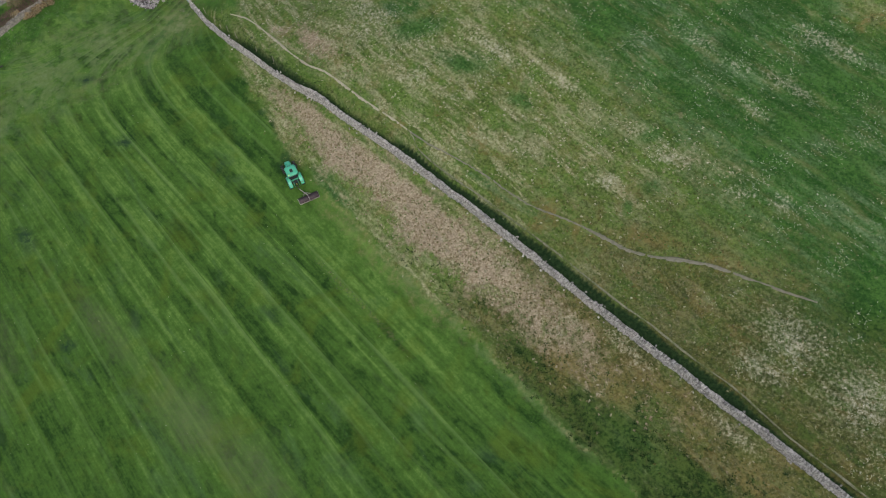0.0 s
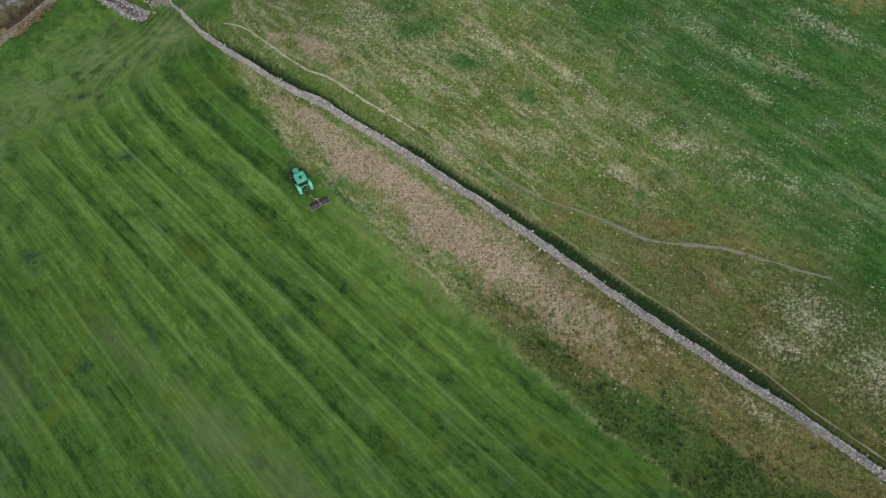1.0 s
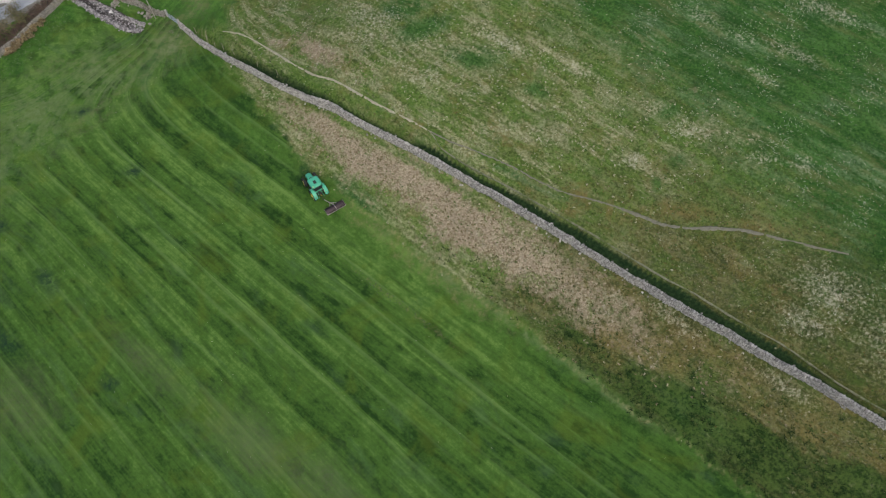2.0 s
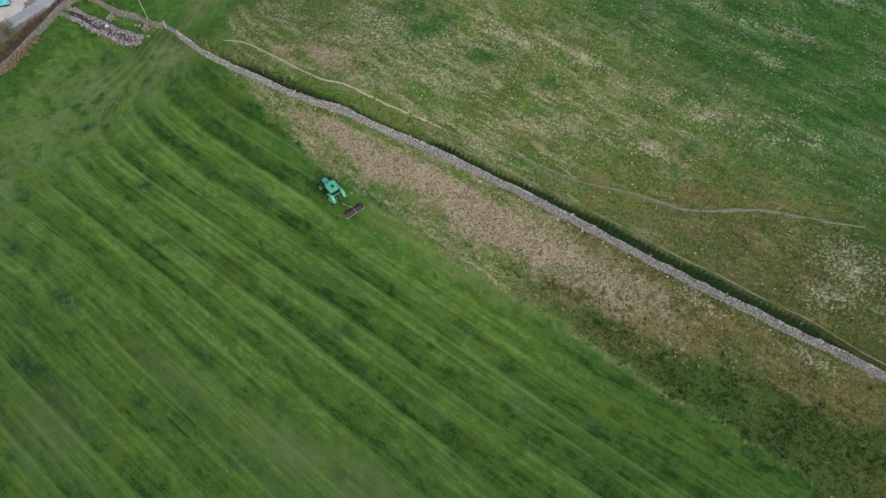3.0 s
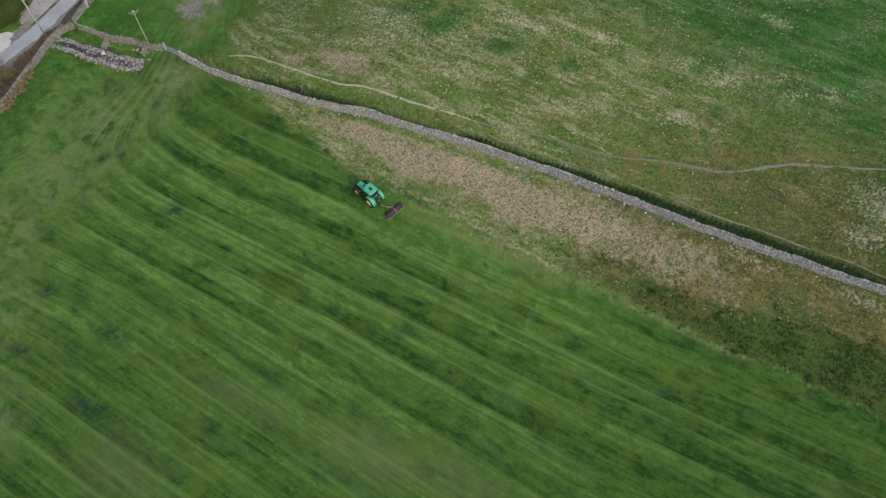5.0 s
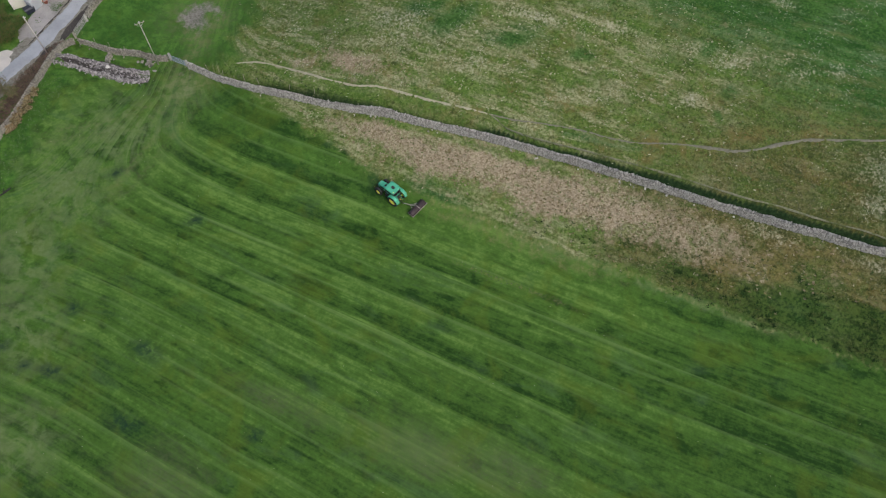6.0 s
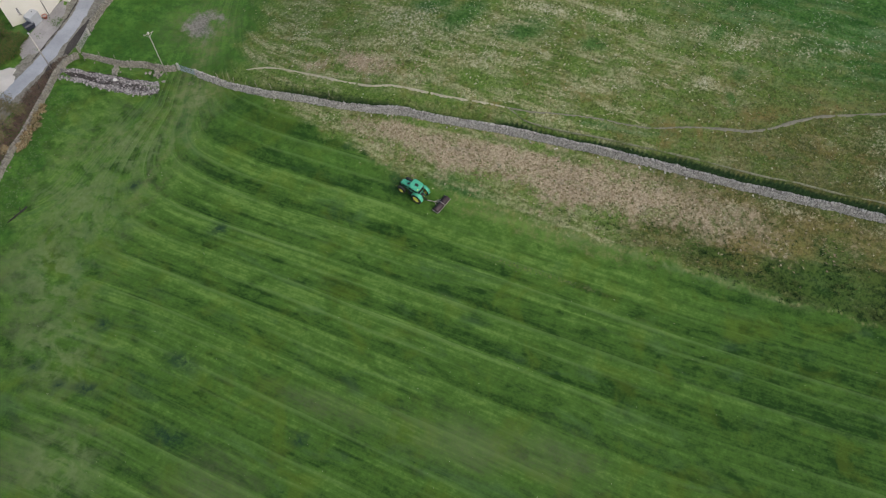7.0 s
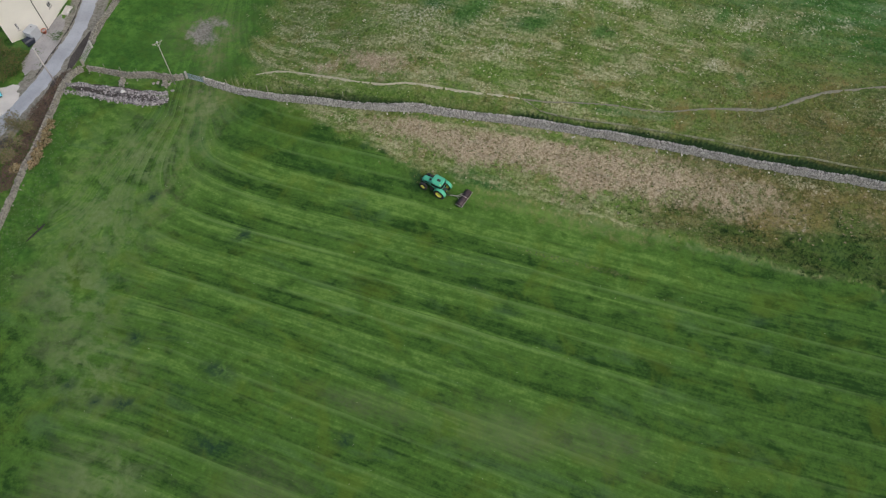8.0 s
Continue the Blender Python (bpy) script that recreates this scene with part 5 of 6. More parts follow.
# ---- the house by the lane and what stands at its foot ----
def house():
    z0 = height(-60, 113.2) - 0.2
    root = thing("house", pose(0, 0, z0), "cream rendered house with a dark slate roof beside the lane", "house")
    foot = [(-65.6, 113.0), (-59.8, 113.15), (-52.2, 121.2), (-57.8, 126.6), (-65.6, 120.6)]
    high, t = 9.4, 0.35
    cx, cy = sum(p[0] for p in foot) / 5, sum(p[1] for p in foot) / 5
    for i in range(5):
        (ax, ay), (bx, by) = foot[i], foot[(i + 1) % 5]
        long, yaw = math.hypot(bx - ax, by - ay), math.degrees(math.atan2(by - ay, bx - ax))
        m = pose(ax, ay, 0, 0, 0, yaw)
        holes = {0: [(1.75, 1.9, 0.42, 1.35)], 1: [(2.3, 2.35, 0.8, 1.0), (6.2, 2.35, 0.8, 1.0), (6.2, 5.4, 0.8, 1.0)]}.get(i, [])
        # the wall stands as piers and panels round its openings
        wall = bmesh.new()
        xs = sorted({0.0, long, *[h[0] for h in holes], *[h[0] + h[2] for h in holes]})
        for xa, xb in zip(xs, xs[1:]):
            cuts = sorted((h[1], h[1] + h[3]) for h in holes if h[0] < (xa + xb) / 2 < h[0] + h[2])
            z = 0.0
            for za, zb in cuts + [(high, high)]:
                if za > z:
                    merged(wall, box(xb - xa, t, za - z, ((xa + xb) / 2, t / 2, (za + z) / 2)))
                z = zb
        bmesh.ops.transform(wall, matrix=m, verts=wall.verts[:])
        part("wall", wall, M_RENDER, root, "cream rendered wall")
        for hx, hz, hw, hh in holes:
            win = thing("window", m @ pose(hx, 0.12, hz), "", "")
            win.parent = root
            for px in ((0.04, hw - 0.04) if i == 0 else (0.04, hw / 2, hw - 0.04)):
                part("window_frame", box(0.07, 0.08, hh, (px, 0, hh / 2), 0.01), M_WHITE, win)
            for pz in (0.04, hh - 0.04):
                part("window_rail", box(hw, 0.08, 0.07, (hw / 2, 0.003, pz), 0.01), M_WHITE, win)
            if i == 0:
                for k in range(1, 5):
                    part("window_bar", box(hw, 0.06, 0.06, (hw / 2, -0.003, hh * k / 5), 0.005), M_WHITE, win)
            part("pane", box(hw, 0.02, hh, (hw / 2, 0.05, hh / 2)), M_GLASSY, win, "dark window glass")
            part("window_sill", box(hw + 0.16, 0.22, 0.07, (hw / 2, -0.1, -0.035), 0.01), M_CONCRETE, win)
    part("downpipe", rod((-59.86, 113.03, 0.1), (-59.86, 113.03, high), 0.055, n=10), M_BLACK, root, "black downpipe at the corner")
    roof = bmesh.new()
    eave = [roof.verts.new((cx + (x - cx) * 1.08, cy + (y - cy) * 1.08, high - 0.05)) for x, y in foot]
    low = [roof.verts.new((cx + (x - cx) * 1.08, cy + (y - cy) * 1.08, high - 0.18)) for x, y in foot]
    r1, r2 = roof.verts.new((cx - 2.2, cy - 1.2, high + 3.0)), roof.verts.new((cx + 1.6, cy + 2.2, high + 3.0))
    for a, b, tops in ((0, 1, (r1,)), (1, 2, (r2, r1)), (2, 3, (r2,)), (3, 4, (r1, r2)), (4, 0, (r1,))):
        roof.faces.new((eave[a], eave[b], *tops))
        roof.faces.new((low[a], low[b], eave[b], eave[a]))
    roof.faces.new(low[::-1])
    bmesh.ops.recalc_face_normals(roof, faces=roof.faces[:])
    part("roof", roof, M_SLATE, root, "dark slate roof")
    part("chimney", box(0.7, 0.7, 1.3, (cx, cy, high + 3.1), 0.03), M_RENDER, root)
    return root


house()


def oil_tank(x, y, deg):
    root = thing("oil_tank", pose(x, y, height(x, y), 0, 0, deg), "pale grey boxed oil tank against the cream wall", "oil tank")
    part("body", box(1.9, 1.3, 1.85, (0, 0, 1.08), 0.06), M_TANK, root)
    part("lid", box(1.94, 1.34, 0.08, (0, 0, 2.04), 0.02), M_TANK, root, "pale lid")
    part("trim", box(0.05, 1.36, 0.1, (0.98, 0, 2.02), 0.01), M_WHITE, root, "white edge strip")
    for s in (-0.65, 0.65):
        part("pier", box(0.3, 1.1, 0.2, (s, 0, 0.09), 0.02), M_CONCRETE, root)
    part("filler_cap", rod((0.4, 0.1, 2.07), (0.4, 0.1, 2.16), 0.09, n=14), M_BLACK, root)


def wheelie_bin(x, y, deg):
    root = thing("wheeled_bin", pose(x, y, height(x, y) + 0.03, 0, 0, deg), "large dark blue wheeled refuse bin by the tank", "bin")
    part("body", loft([[(-a, -b, z), (a, -b, z), (a, b, z), (-a, b, z)] for z, a, b in ((0.14, 0.66, 0.42), (0.95, 0.80, 0.55))]), M_BIN, root)
    part("lid", loft([[(-0.82, -0.58, z) if k == 0 else (0.82, -0.58, z) if k == 1 else (0.82, 0.58, z) if k == 2 else (-0.82, 0.58, z) for k in range(4)] for z in (0.95, 1.02)]
                     + [[(-0.78, -0.4, 1.2), (0.78, -0.4, 1.2), (0.78, 0.4, 1.2), (-0.78, 0.4, 1.2)]]), M_BIN, root, "domed dark lid")
    part("handle", rod((-0.5, -0.62, 0.95), (0.5, -0.62, 0.95), 0.025, n=8), M_BIN, root)
    for sx in (-0.55, 0.55):
        for sy in (-0.32, 0.32):
            part("wheel", rod((sx - 0.03, sy, 0.09), (sx + 0.03, sy, 0.09), 0.09, n=14), M_RUBBER, root)


oil_tank(-62.1, 112.15, 38)
wheelie_bin(-63.1, 111.3, 20)
pot = thing("flower_pot", pose(-60.5, 112.6, height(-60.5, 112.6)), "red terracotta tub at the house corner", "flower pot")
part("tub", lathe([(0, 0.02), (0.26, 0), (0.36, 0.5), (0.42, 0.52), (0.42, 0.62), (0.35, 0.62), (0.33, 0.5), (0, 0.5)], 24, "Z"), M_RED, pot, "", True)
part("soil", lathe([(0, 0.56), (0.33, 0.53), (0.33, 0.5), (0, 0.5)], 18, "Z"), M_VERGE, pot)
# raised white step by the house
stepm = thing("door_step", pose(-56.0, 115.6, height(-56, 115.6), 0, 0, 47), "pale concrete doorstep slab beside the house", "doorstep")
part("slab", box(1.9, 1.1, 0.22, (0, 0, 0.10), 0.03), M_CONCRETE, stepm)
part("tread", box(1.4, 0.5, 0.16, (0, 0.2, 0.28), 0.03), M_CONCRETE, stepm)


def patch(name, cx, cy, rx, ry, deg, material, label, seed, rise=0.05):
    """A made surface on the ground with a ragged outline."""
    rng = random.Random(seed)
    ph = [rng.uniform(0, 6.3) for _ in range(4)]
    verts, faces, n = [(cx, cy, height(cx, cy) + rise)], [], 48
    c, s = math.cos(radians(deg)), math.sin(radians(deg))
    for k, dz in ((0.35, rise), (0.7, rise), (0.95, rise), (1.0, -0.06)):
        for i in range(n):
            a = 2 * math.pi * i / n
            w = k * (1 + 0.10 * math.sin(3 * a + ph[0]) + 0.06 * math.sin(7 * a + ph[1]) + 0.04 * math.sin(13 * a + ph[2]))
            x, y = rx * w * math.cos(a), ry * w * math.sin(a)
            px, py = cx + x * c - y * s, cy + x * s + y * c
            verts.append((px, py, height(px, py) + dz))
    faces += [(0, 1 + i, 1 + (i + 1) % n) for i in range(n)]
    for r in range(3):
        for i in range(n):
            a, b = 1 + r * n + i, 1 + r * n + (i + 1) % n
            faces.append((a, a + n, b + n, b))
    return raw(name, verts, faces, material, label, "ground", "structure")


patch("verge", -61.4, 110.0, 6.4, 1.9, 47, M_VERGE, "bare gravel verge between lane and house", 1, 0.035)
patch("forecourt", -71.0, 102.0, 4.2, 2.4, 20, M_CONCRETE, "pale concrete turning place beside the lane", 2, 0.05)
patch("verge", -63.6, 99.9, 3.4, 0.75, 55, M_DARKSOIL, "dark brown earth verge under the wall", 3, 0.045)
patch("verge", -67.2, 95.6, 3.6, 1.0, 52, M_DARKSOIL, "reddish-brown earth bank under the wall", 6, 0.045)
patch("verge", -57.0, 106.3, 4.2, 0.7, 47, M_DARKSOIL, "dark earth verge along the lane", 4, 0.045)
patch("rubble_floor", -54.6, 95.0, 7.4, 1.35, -42, M_DARKSOIL, "dark trampled earth under the rubble", 5, 0.045)


# ---- van ----
def van(x, y, deg):
    root = thing("van", pose(x, y, height(x, y) + 0.05, 0, 0, deg), "sky-blue panel van parked beside the lane", "van")
    sect = []
    for px, w, lo, hi in ((-2.2, 0.86, 0.35, 1.85), (-2.1, 0.92, 0.3, 1.95), (0.6, 0.92, 0.3, 1.97), (1.0, 0.90, 0.3, 1.80), (1.5, 0.88, 0.32, 1.20), (2.15, 0.82, 0.38, 1.02), (2.25, 0.74, 0.42, 0.85)):
        sect.append(slab(0, 0, w, lo, hi, 0.14)(px))
    part("body", loft(sect), M_VAN, root, "glossy sky-blue body")
    part("windscreen", loft([[(1.03, -0.74, 1.72), (1.03, 0.74, 1.72), (1.07, 0.74, 1.76), (1.07, -0.74, 1.76)], [(1.46, -0.80, 1.22), (1.46, 0.80, 1.22), (1.50, 0.80, 1.26), (1.50, -0.80, 1.26)]]), M_GLASSY, root, "dark windscreen")
    for s in (-1, 1):
        part("side_window", box(0.7, 0.03, 0.45, (0.75, 0.91 * s, 1.45), 0.01), M_GLASSY, root)
        part("headlight", box(0.08, 0.26, 0.16, (2.18, 0.56 * s, 0.82), 0.03), M_LAMP, root)
        part("mirror", box(0.12, 0.18, 0.2, (1.2, 1.02 * s, 1.25), 0.03), M_BLACK, root)
        for px in (-1.4, 1.45):
            hub = thing("wheel", pose(px, 0.82 * s, 0.31), "", "")
            hub.parent = root
            part("tyre", lathe([(0.19, -0.1), (0.29, -0.1), (0.31, -0.06), (0.31, 0.06), (0.29, 0.1), (0.19, 0.1), (0.19, -0.1)], 24), M_RUBBER, hub)
            part("rim", lathe([(0, -0.07), (0.19, -0.08), (0.19, 0.08), (0, 0.07)], 20), M_GALV, hub)
    part("bumper", box(0.16, 1.66, 0.2, (2.22, 0, 0.42), 0.05), M_BLACK, root)
    part("bumper", box(0.16, 1.7, 0.2, (-2.2, 0, 0.42), 0.05), M_BLACK, root)
    return root


van(-70.75, 104.7, 95)


# ---- shrubs ----
def leaf_clumps(rows, blades, size, seed, droop=0.3, lodged=None):
    """Fans of leaves: rows of x, y, z; one fan is one island. lodged: the way that wind has laid them, and its spread."""
    rng = np.random.default_rng(seed)
    P = np.array(rows, float)
    n = len(P)
    a = rng.uniform(0, 2 * np.pi, (n, 1)) + np.arange(blades)[None] * 2 * np.pi / blades + rng.normal(0, 0.3, (n, blades))
    if lodged:
        a = lodged[0] + rng.normal(0, lodged[1], (n, 1)) + rng.normal(0, 0.35, (n, blades))
    r = size * rng.uniform(0.55, 1.3, (n, blades))
    up = size * (rng.uniform(0.05, 0.28, (n, blades)) if lodged else rng.uniform(-droop, 1.0, (n, blades)))
    wid = rng.uniform(0.10, 0.20, (n, blades)) if lodged else rng.uniform(0.16, 0.34, (n, blades))
    tip = np.stack([r * np.cos(a), r * np.sin(a), up], -1) + P[:, None]
    l = np.stack([0.55 * r * np.cos(a - wid), 0.55 * r * np.sin(a - wid), 0.6 * up], -1) + P[:, None]
    q = np.stack([0.55 * r * np.cos(a + wid), 0.55 * r * np.sin(a + wid), 0.6 * up], -1) + P[:, None]
    per = 1 + 3 * blades
    V = np.concatenate([P[:, None], np.stack([l, tip, q], 2).reshape(n, -1, 3)], 1).reshape(-1, 3)
    k = np.arange(blades) * 3
    F = np.stack([np.zeros(blades, int), 1 + k, 2 + k, 3 + k], -1)
    F = (F[None] + per * np.arange(n)[:, None, None]).reshape(-1, 4)
    return V, F


def fan_mesh(name, V, F, material, label="", category="", kind="", parent=None):
    me = bpy.data.meshes.new(name)
    me.vertices.add(len(V))
    me.vertices.foreach_set("co", np.ascontiguousarray(V, dtype=np.float32).ravel())
    me.loops.add(F.size)
    me.loops.foreach_set("vertex_index", F.ravel())
    me.polygons.add(len(F))
    me.polygons.foreach_set("loop_start", np.arange(0, F.size, F.shape[1]))
    me.polygons.foreach_set("loop_total", np.full(len(F), F.shape[1]))
    me.update(calc_edges=True)
    me.materials.append(material)
    ob = new(name, me)
    ob.parent = parent
    return tagged(ob, label, category, "", kind)


def shrub(x, y, wide, deep, high, leaf, label, seed, count=900, size=0.16, stems=9):
    rng = random.Random(seed)
    root = thing("shrub", pose(x, y, height(x, y) - 0.05, 0, 0, rng.uniform(0, 360)), label, "shrub")
    wood = bmesh.new()
    tips = []
    for i in range(stems):
        a, k = rng.uniform(0, 6.3), rng.uniform(0.3, 1.0)
        end = Vector((wide * k * math.cos(a), deep * k * math.sin(a), high * rng.uniform(0.55, 1.0)))
        mid = end * 0.5 + Vector((rng.uniform(-.15, .15), rng.uniform(-.15, .15), high * 0.15))
        rod((0.1 * math.cos(a), 0.1 * math.sin(a), 0), mid, 0.05, 0.035, 6, wood)
        rod(mid, end, 0.035, 0.012, 6, wood)
        tips.append(end)
        for _ in range(3):
            side = end + Vector((rng.gauss(0, wide * 0.22), rng.gauss(0, deep * 0.22), rng.uniform(-0.3, 0.25)))
            rod(mid.lerp(end, rng.uniform(0.2, 0.8)), side, 0.018, 0.006, 5, wood)
            tips.append(side)
    part("stems", wood, M_BARK, root)
    rows = []
    for _ in range(count):
        t = rng.choice(tips)
        rows.append((t.x + rng.gauss(0, wide * 0.17), t.y + rng.gauss(0, deep * 0.17), max(0.06, t.z * rng.uniform(0.45, 1.08))))
    V, F = leaf_clumps(rows, 5, size, seed)
    fan_mesh("crown", V, F, leaf, parent=root)
    return root


HEDGE = "overgrown green and brown shrub beside the house"
for i, (sx, sy, sw, sh) in enumerate([(-67.2, 110.4, 1.7, 2.0), (-66.4, 107.9, 1.8, 1.9), (-68.2, 106.6, 1.7, 1.8), (-69.4, 109.0, 2.0, 2.3), (-65.4, 109.6, 1.2, 1.2), (-67.9, 112.9, 1.3, 1.5)]):
    shrub(sx, sy, sw, sw * 0.9, sh, M_LEAF, HEDGE, 40 + i, 1300, 0.2)
for i, (sx, sy, sw, sh) in enumerate([(-69.4, 96.2, 1.4, 2.1), (-70.8, 92.6, 1.6, 2.4), (-72.2, 91.0, 1.3, 2.0), (-68.2, 94.9, 1.0, 1.6), (-72.9, 95.2, 1.5, 2.2)]):
    shrub(sx, sy, sw, sw * 0.9, sh, M_LEAF_PALE, "thin half-bare shrub on the lane verge", 60 + i, 420, 0.17, 14)
for i, (sx, sy, sw, sh) in enumerate([(-66.0, 92.7, 0.75, 0.9), (-66.9, 91.3, 0.8, 0.8), (-68.0, 89.9, 0.9, 0.9), (-69.4, 88.6, 0.8, 0.7), (-65.2, 94.0, 0.6, 0.7), (-71.6, 88.6, 0.8, 0.7)]):
    shrub(sx, sy, sw, sw * 0.8, sh, M_BRACKEN, "golden-brown dead bracken clump against the wall", 80 + i, 420, 0.22, 8)

log = thing("log", pose(-72.3, 77.25, height(-72.3, 77.25) + 0.10, 0, 0, 26), "dark rotten log lying in long grass", "log")
part("trunk", lathe([(0, -1.65), (0.05, -1.60), (0.09, -1.0), (0.13, -0.3), (0.10, 0.2), (0.15, 0.8), (0.11, 1.4), (0.06, 1.66), (0, 1.7)], 10, "X"), M_LOG, log, "", True)
for k in range(9):
    a = k * 2.4
    part("twig", rod((-1.4 + 0.33 * k, 0, 0.04), (-1.3 + 0.33 * k + 0.35 * math.cos(a), 0.55 * math.sin(a), 0.14 + 0.03 * (k % 3)), 0.035, 0.012, 6), M_LOG, log)
part("snag", rod((0.6, 0.1, 0.05), (0.95, 0.5, 0.28), 0.06, 0.03, 8), M_LOG, log)
# low slate-blue mound standing in for a dark patch of unknown make
heap = thing("dark_mound", pose(-71.6, 94.2, height(-71.6, 94.2) - 0.05, 0, 0, 30), "low dark slate-blue mound on the verge", "heap")
hb = bmesh.new()
bmesh.ops.create_icosphere(hb, subdivisions=3, radius=1.0)
for vert in hb.verts:
    k = noise.noise(vert.co * 1.7) * 0.18
    vert.co = Vector((vert.co.x * (1.1 + k), vert.co.y * (0.8 + k), max(0.0, vert.co.z * (0.62 + k))))
part("mound_skin", hb, M_BIN, heap, "", True)


# ---- standing grass, flowers and litter ----
def scatter(n, box4, keep, seed):
    rng = np.random.default_rng(seed)
    x, y = rng.uniform(box4[0], box4[1], n), rng.uniform(box4[2], box4[3], n)
    k = keep(x, y) > rng.uniform(0, 1, n)
    x, y = x[k], y[k]
    return x, y, land(x, y) - ditch(x, y)


WIND = math.atan2(ALONG[1], ALONG[0])


def standing(name, n, box4, keep, blades, size, material, label, seed, lift=0.0, spread=0.0):
    x, y, z = scatter(n, box4, keep, seed)
    V, F = leaf_clumps(np.stack([x, y, z + lift + 0.04], -1), blades, size, seed, -0.15, (WIND, spread) if spread else None)
    return fan_mesh(name, V, F, material, label, "grass", "stuff")


def clump(x, y, f, seed):
    """Uneven cover, from a few crossing waves."""
    rng = np.random.default_rng(seed)
    out = np.zeros(x.shape)
    for _ in range(9):
        a, w = rng.uniform(0, 6.3), f * rng.uniform(0.5, 2.0)
        out += np.sin((x * math.cos(a) + y * math.sin(a)) * w + rng.uniform(0, 6.3))
    return np.clip(0.5 + out / 7, 0, 1)


WAYS = [FOOT_WAY, SHEEP_WAY, THIN_WAY]


def clear(x, y):
    return np.minimum.reduce([np.abs(off_line(x, y, w)) for w in WAYS]) > 0.42


def k_dry(x, y):
    a = states(x, y)
    return (np.abs(off_line(x, y, RUT)) > 0.4) * np.clip(a["dry"], 0, 1) * (1 - a["mown"]) * (np.abs(off_line(x, y, WALL_LINE)) > 0.6) * (0.30 + 0.70 * clump(x, y, 1.4, 3))


def k_meadow(x, y):
    a = states(x, y)
    return (np.abs(off_line(x, y, RUT)) > 0.4) * (1 - a["mown"]) * (1 - np.clip(a["lush"], 0, 1)) * (1 - np.clip(a["bare"], 0, 1)) * (1 - np.clip(a["green"], 0, 1)) * (1 - a["rich"]) * (np.abs(off_line(x, y, WALL_LINE)) > 0.6) * clear(x, y) * (1 - np.clip(a["rush"], 0, 1)) * (1 - 0.92 * a["umber"]) * (0.3 + 0.7 * clump(x, y, 1.1, 5))


def k_bleached(x, y):
    a = states(x, y)
    return (off_line(x, y, WALL_LINE) > 1.5) * clear(x, y) * (1 - np.clip(a["deep"] + a["rich"], 0, 1)) * np.clip(0.02 + 0.9 * a["tan"], 0, 1) * clump(x, y, 0.9, 29) ** 2


def k_umber(x, y):
    a = states(x, y)
    return a["umber"] * (1 - np.clip(1.1 * a["rush"], 0, 1)) * (1 - a["mown"]) * (1 - np.clip(a["lush"] * 2, 0, 1)) * (np.abs(off_line(x, y, WALL_LINE)) > 0.6) * clear(x, y) * (0.25 + 0.75 * clump(x, y, 1.3, 25))


def k_green(x, y):
    a = states(x, y)
    return (1 - a["mown"]) * (1 - np.clip(a["lush"], 0, 1)) * (1 - np.clip(a["bare"], 0, 1)) * np.clip(a["green"], 0, 1) * clear(x, y) * (off_line(x, y, WALL_LINE) > 0.6) * (0.2 + 0.8 * clump(x, y, 0.9, 7)) * (x > -36)


def k_rush(x, y):
    a = states(x, y)
    return np.clip(a["rush"], 0, 1) * (1 - a["mown"]) * (off_line(x, y, WALL_LINE) < -1.2) * np.clip(clump(x, y, 0.8, 33) * 1.6 - 0.35, 0, 1)


def k_lush(x, y):
    w = off_line(x, y, WALL_LINE)
    return (w > 0.4) * np.clip(states(x, y)["lush"], 0, 1) * clear(x, y) * (0.5 + 0.5 * clump(x, y, 0.8, 15))


def k_flower(x, y):
    a = states(x, y)
    w = off_line(x, y, WALL_LINE)
    c = clump(x, y, 0.55, 9)
    far = step(0.82 * x + 0.57 * y, 50, 64) * 0.26 + 0.03
    return (w > 1) * clear(x, y) * np.clip((0.85 * a["pale"] + 0.2 * a["tan"] + far) * c ** 4 * 4.0, 0, 1)


standing("dead_grass", 44000, (-40, 40, 8, 82), k_dry, 5, 0.42, M_DRY, "tangled dead straw-coloured standing grass", 51, 0, 0.9)
standing("meadow_grass", 36000, (-36, 75, -5, 100), k_meadow, 5, 0.34, M_MEADOW, "rough olive and straw meadow tussocks", 52, 0, 0.6)
standing("meadow_grass", 22000, (-36, 75, 5, 110), k_green, 5, 0.36, M_GREENTUFT, "coarse green meadow tussocks", 53, 0, 0.6)
standing("meadow_grass", 26000, (-12, 70, -12, 60), k_umber, 5, 0.33, M_UMBER, "brown and olive rough grass with pale tips", 59, 0, 0.8)
standing("rushes", 22000, (-6, 60, -20, 45), k_rush, 6, 0.34, M_RUSHES, "dark green rushes at the pasture edge", 65)
standing("bleached_grass", 48000, (-36, 60, 15, 100), k_bleached, 5, 0.36, M_BLEACHED, "bleached cream seed heads over the meadow", 63, 0.06, 0.5)
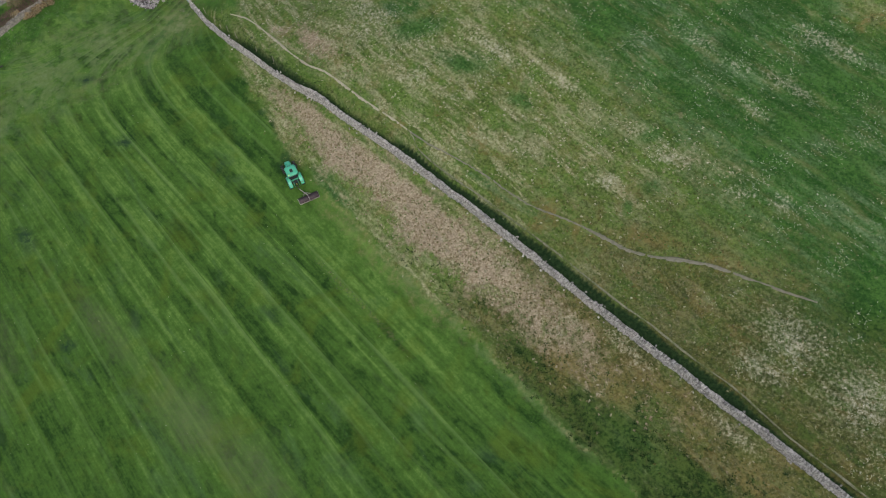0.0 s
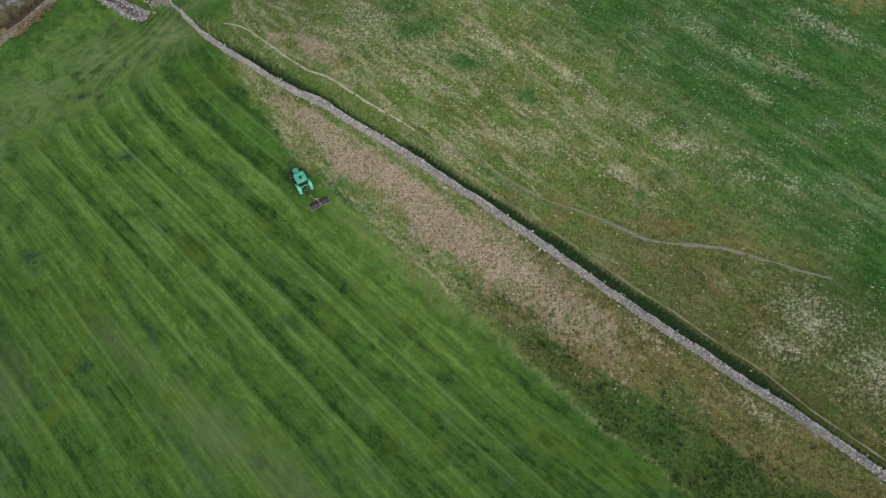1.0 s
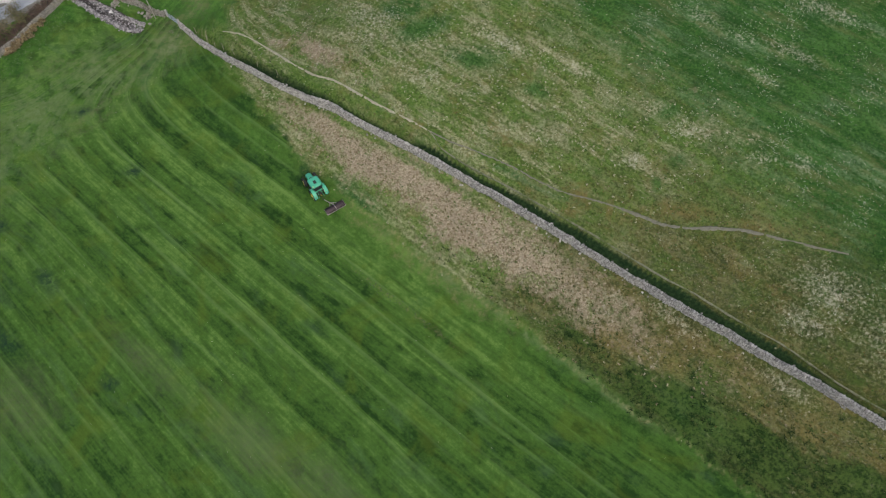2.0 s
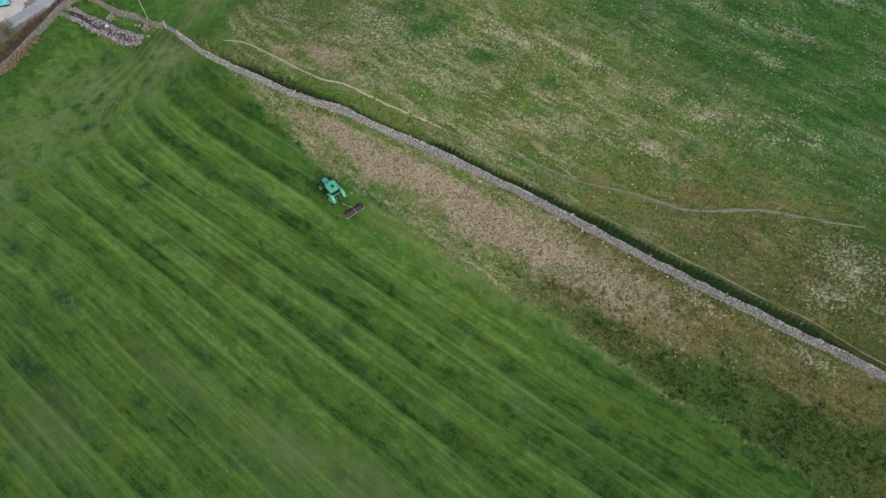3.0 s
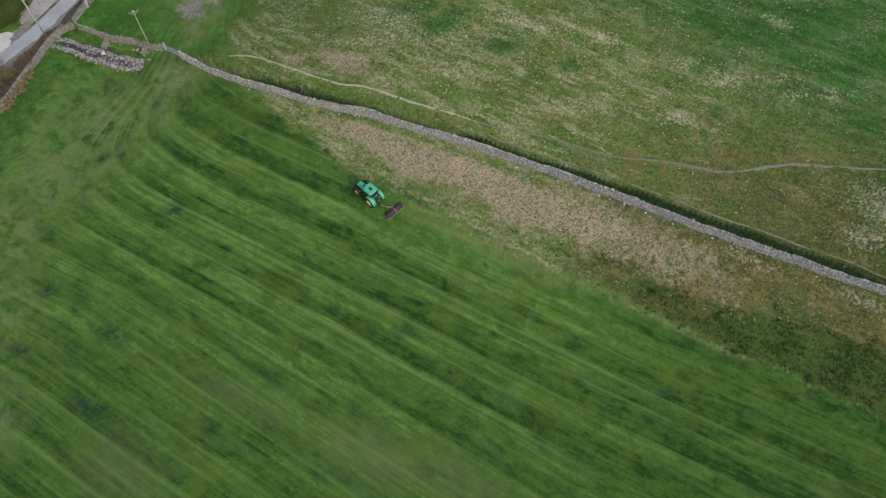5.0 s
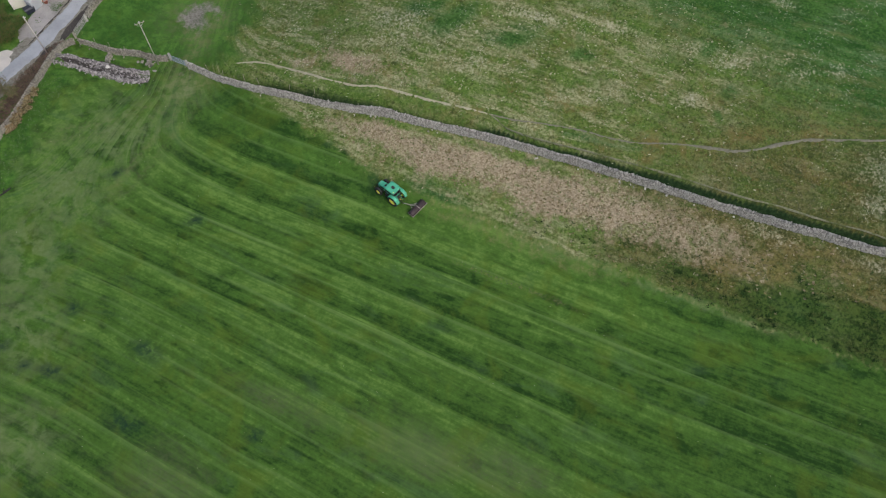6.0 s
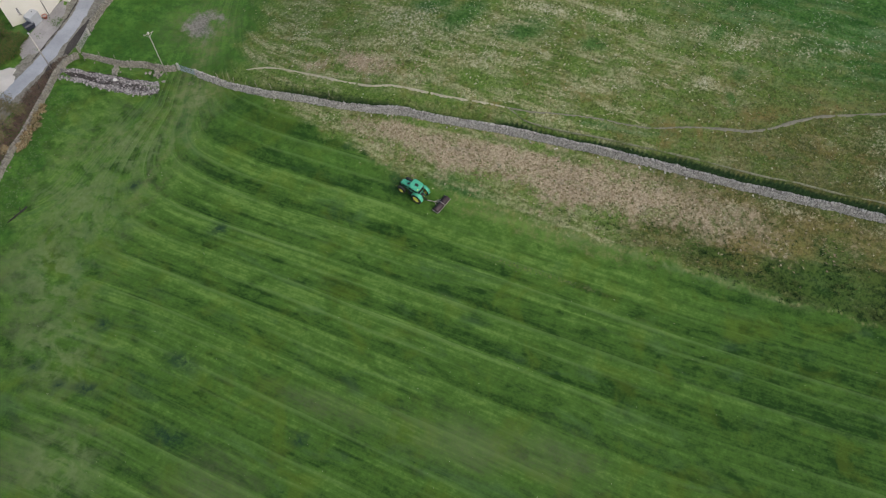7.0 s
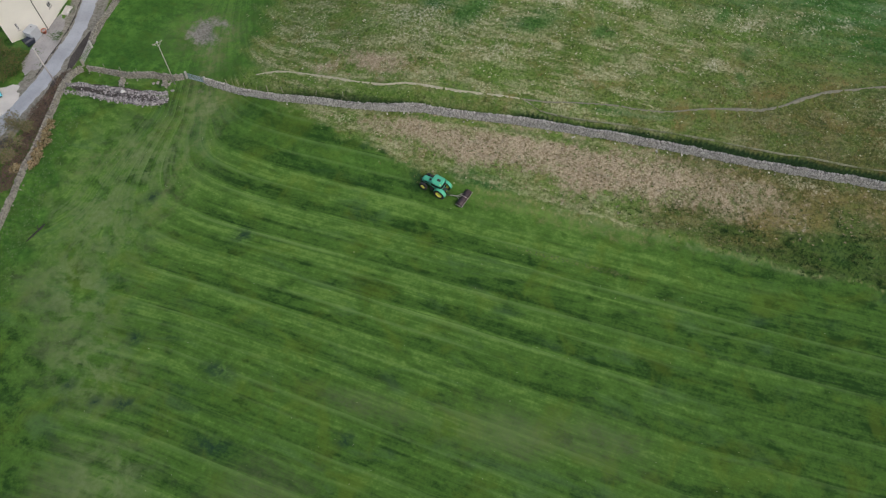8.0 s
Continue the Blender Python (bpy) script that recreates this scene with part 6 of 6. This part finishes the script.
standing("bank_grass", 60000, (-46, 60, -4, 94), k_lush, 6, 0.24, M_LUSH_SHADED, "lush green grass on the bank, darkened as ditch shade", 54, -0.05)
standing("wild_flowers", 60000, (-30, 75, 5, 95), k_flower, 4, 0.11, M_FLOWER, "scattered white meadow flower heads", 55, 0.18)
standing("wild_flowers", 26000, (-75, 35, 0, 90), lambda x, y: states(x, y)["mown"] * 0.05 * clump(x, y, 0.5, 11) ** 2, 4, 0.06, M_FLOWER, "sparse pale daisies in the rolled pasture", 56, 0.02)
standing("verge_grass", 9000, (-67, -54, 104, 117), lambda x, y: (np.abs(off_line(x, y, ROAD_LINE)) > 1.9) * (np.abs(off_line(x, y, ROAD_LINE)) < 4.4) * (off_line(x, y, ROAD_LINE) > 0) * 0.5 * np.clip(clump(x, y, 1.0, 31) * 2.4 - 1.2, 0, 1), 5, 0.17, M_GREENTUFT, "weedy green grass on the gravel verge", 64, 0.04)
standing("scrub", 12000, (-76, -58, 86, 103), lambda x, y: np.clip(step(-off_line(x, y, WALL_WEST), 0.5, 0.9) * (1 - step(-off_line(x, y, WALL_WEST), 2.6, 3.6)), 0, 1) * (np.abs(off_line(x, y, ROAD_LINE)) > 2.0), 5, 0.26, M_SCRUB, "brown dead scrub on the lane verge", 57)
standing("bank_grass", 16000, (-84, -60, 66, 97), lambda x, y: (off_line(x, y, WALL_WEST) > 0.5) * (off_line(x, y, WALL_WEST) < 4.6) * (0.25 + 0.5 * clump(x, y, 1.2, 13)), 5, 0.2, M_GREENTUFT, "long green grass at the wall foot", 58, -0.05)


def clods():
    rng = random.Random(61)
    rows = []
    for _ in range(300):
        k = rng.random()
        x, y = -18.0 + 12.6 * k + rng.gauss(0, 0.3), 43.6 - 12.2 * k + rng.gauss(0, 0.3)
        if rng.random() < 0.3:
            r = rng.uniform(0.05, 0.13)
            rows.append((x, y, height(x, y) + 0.02, r, r * 0.8, r * 0.5, rng.uniform(0, 6), 0))
    stones("clods", rows, (M_CLOD,), "row of dark damp clods on the pasture", "clods", "stuff", 62)


clods()
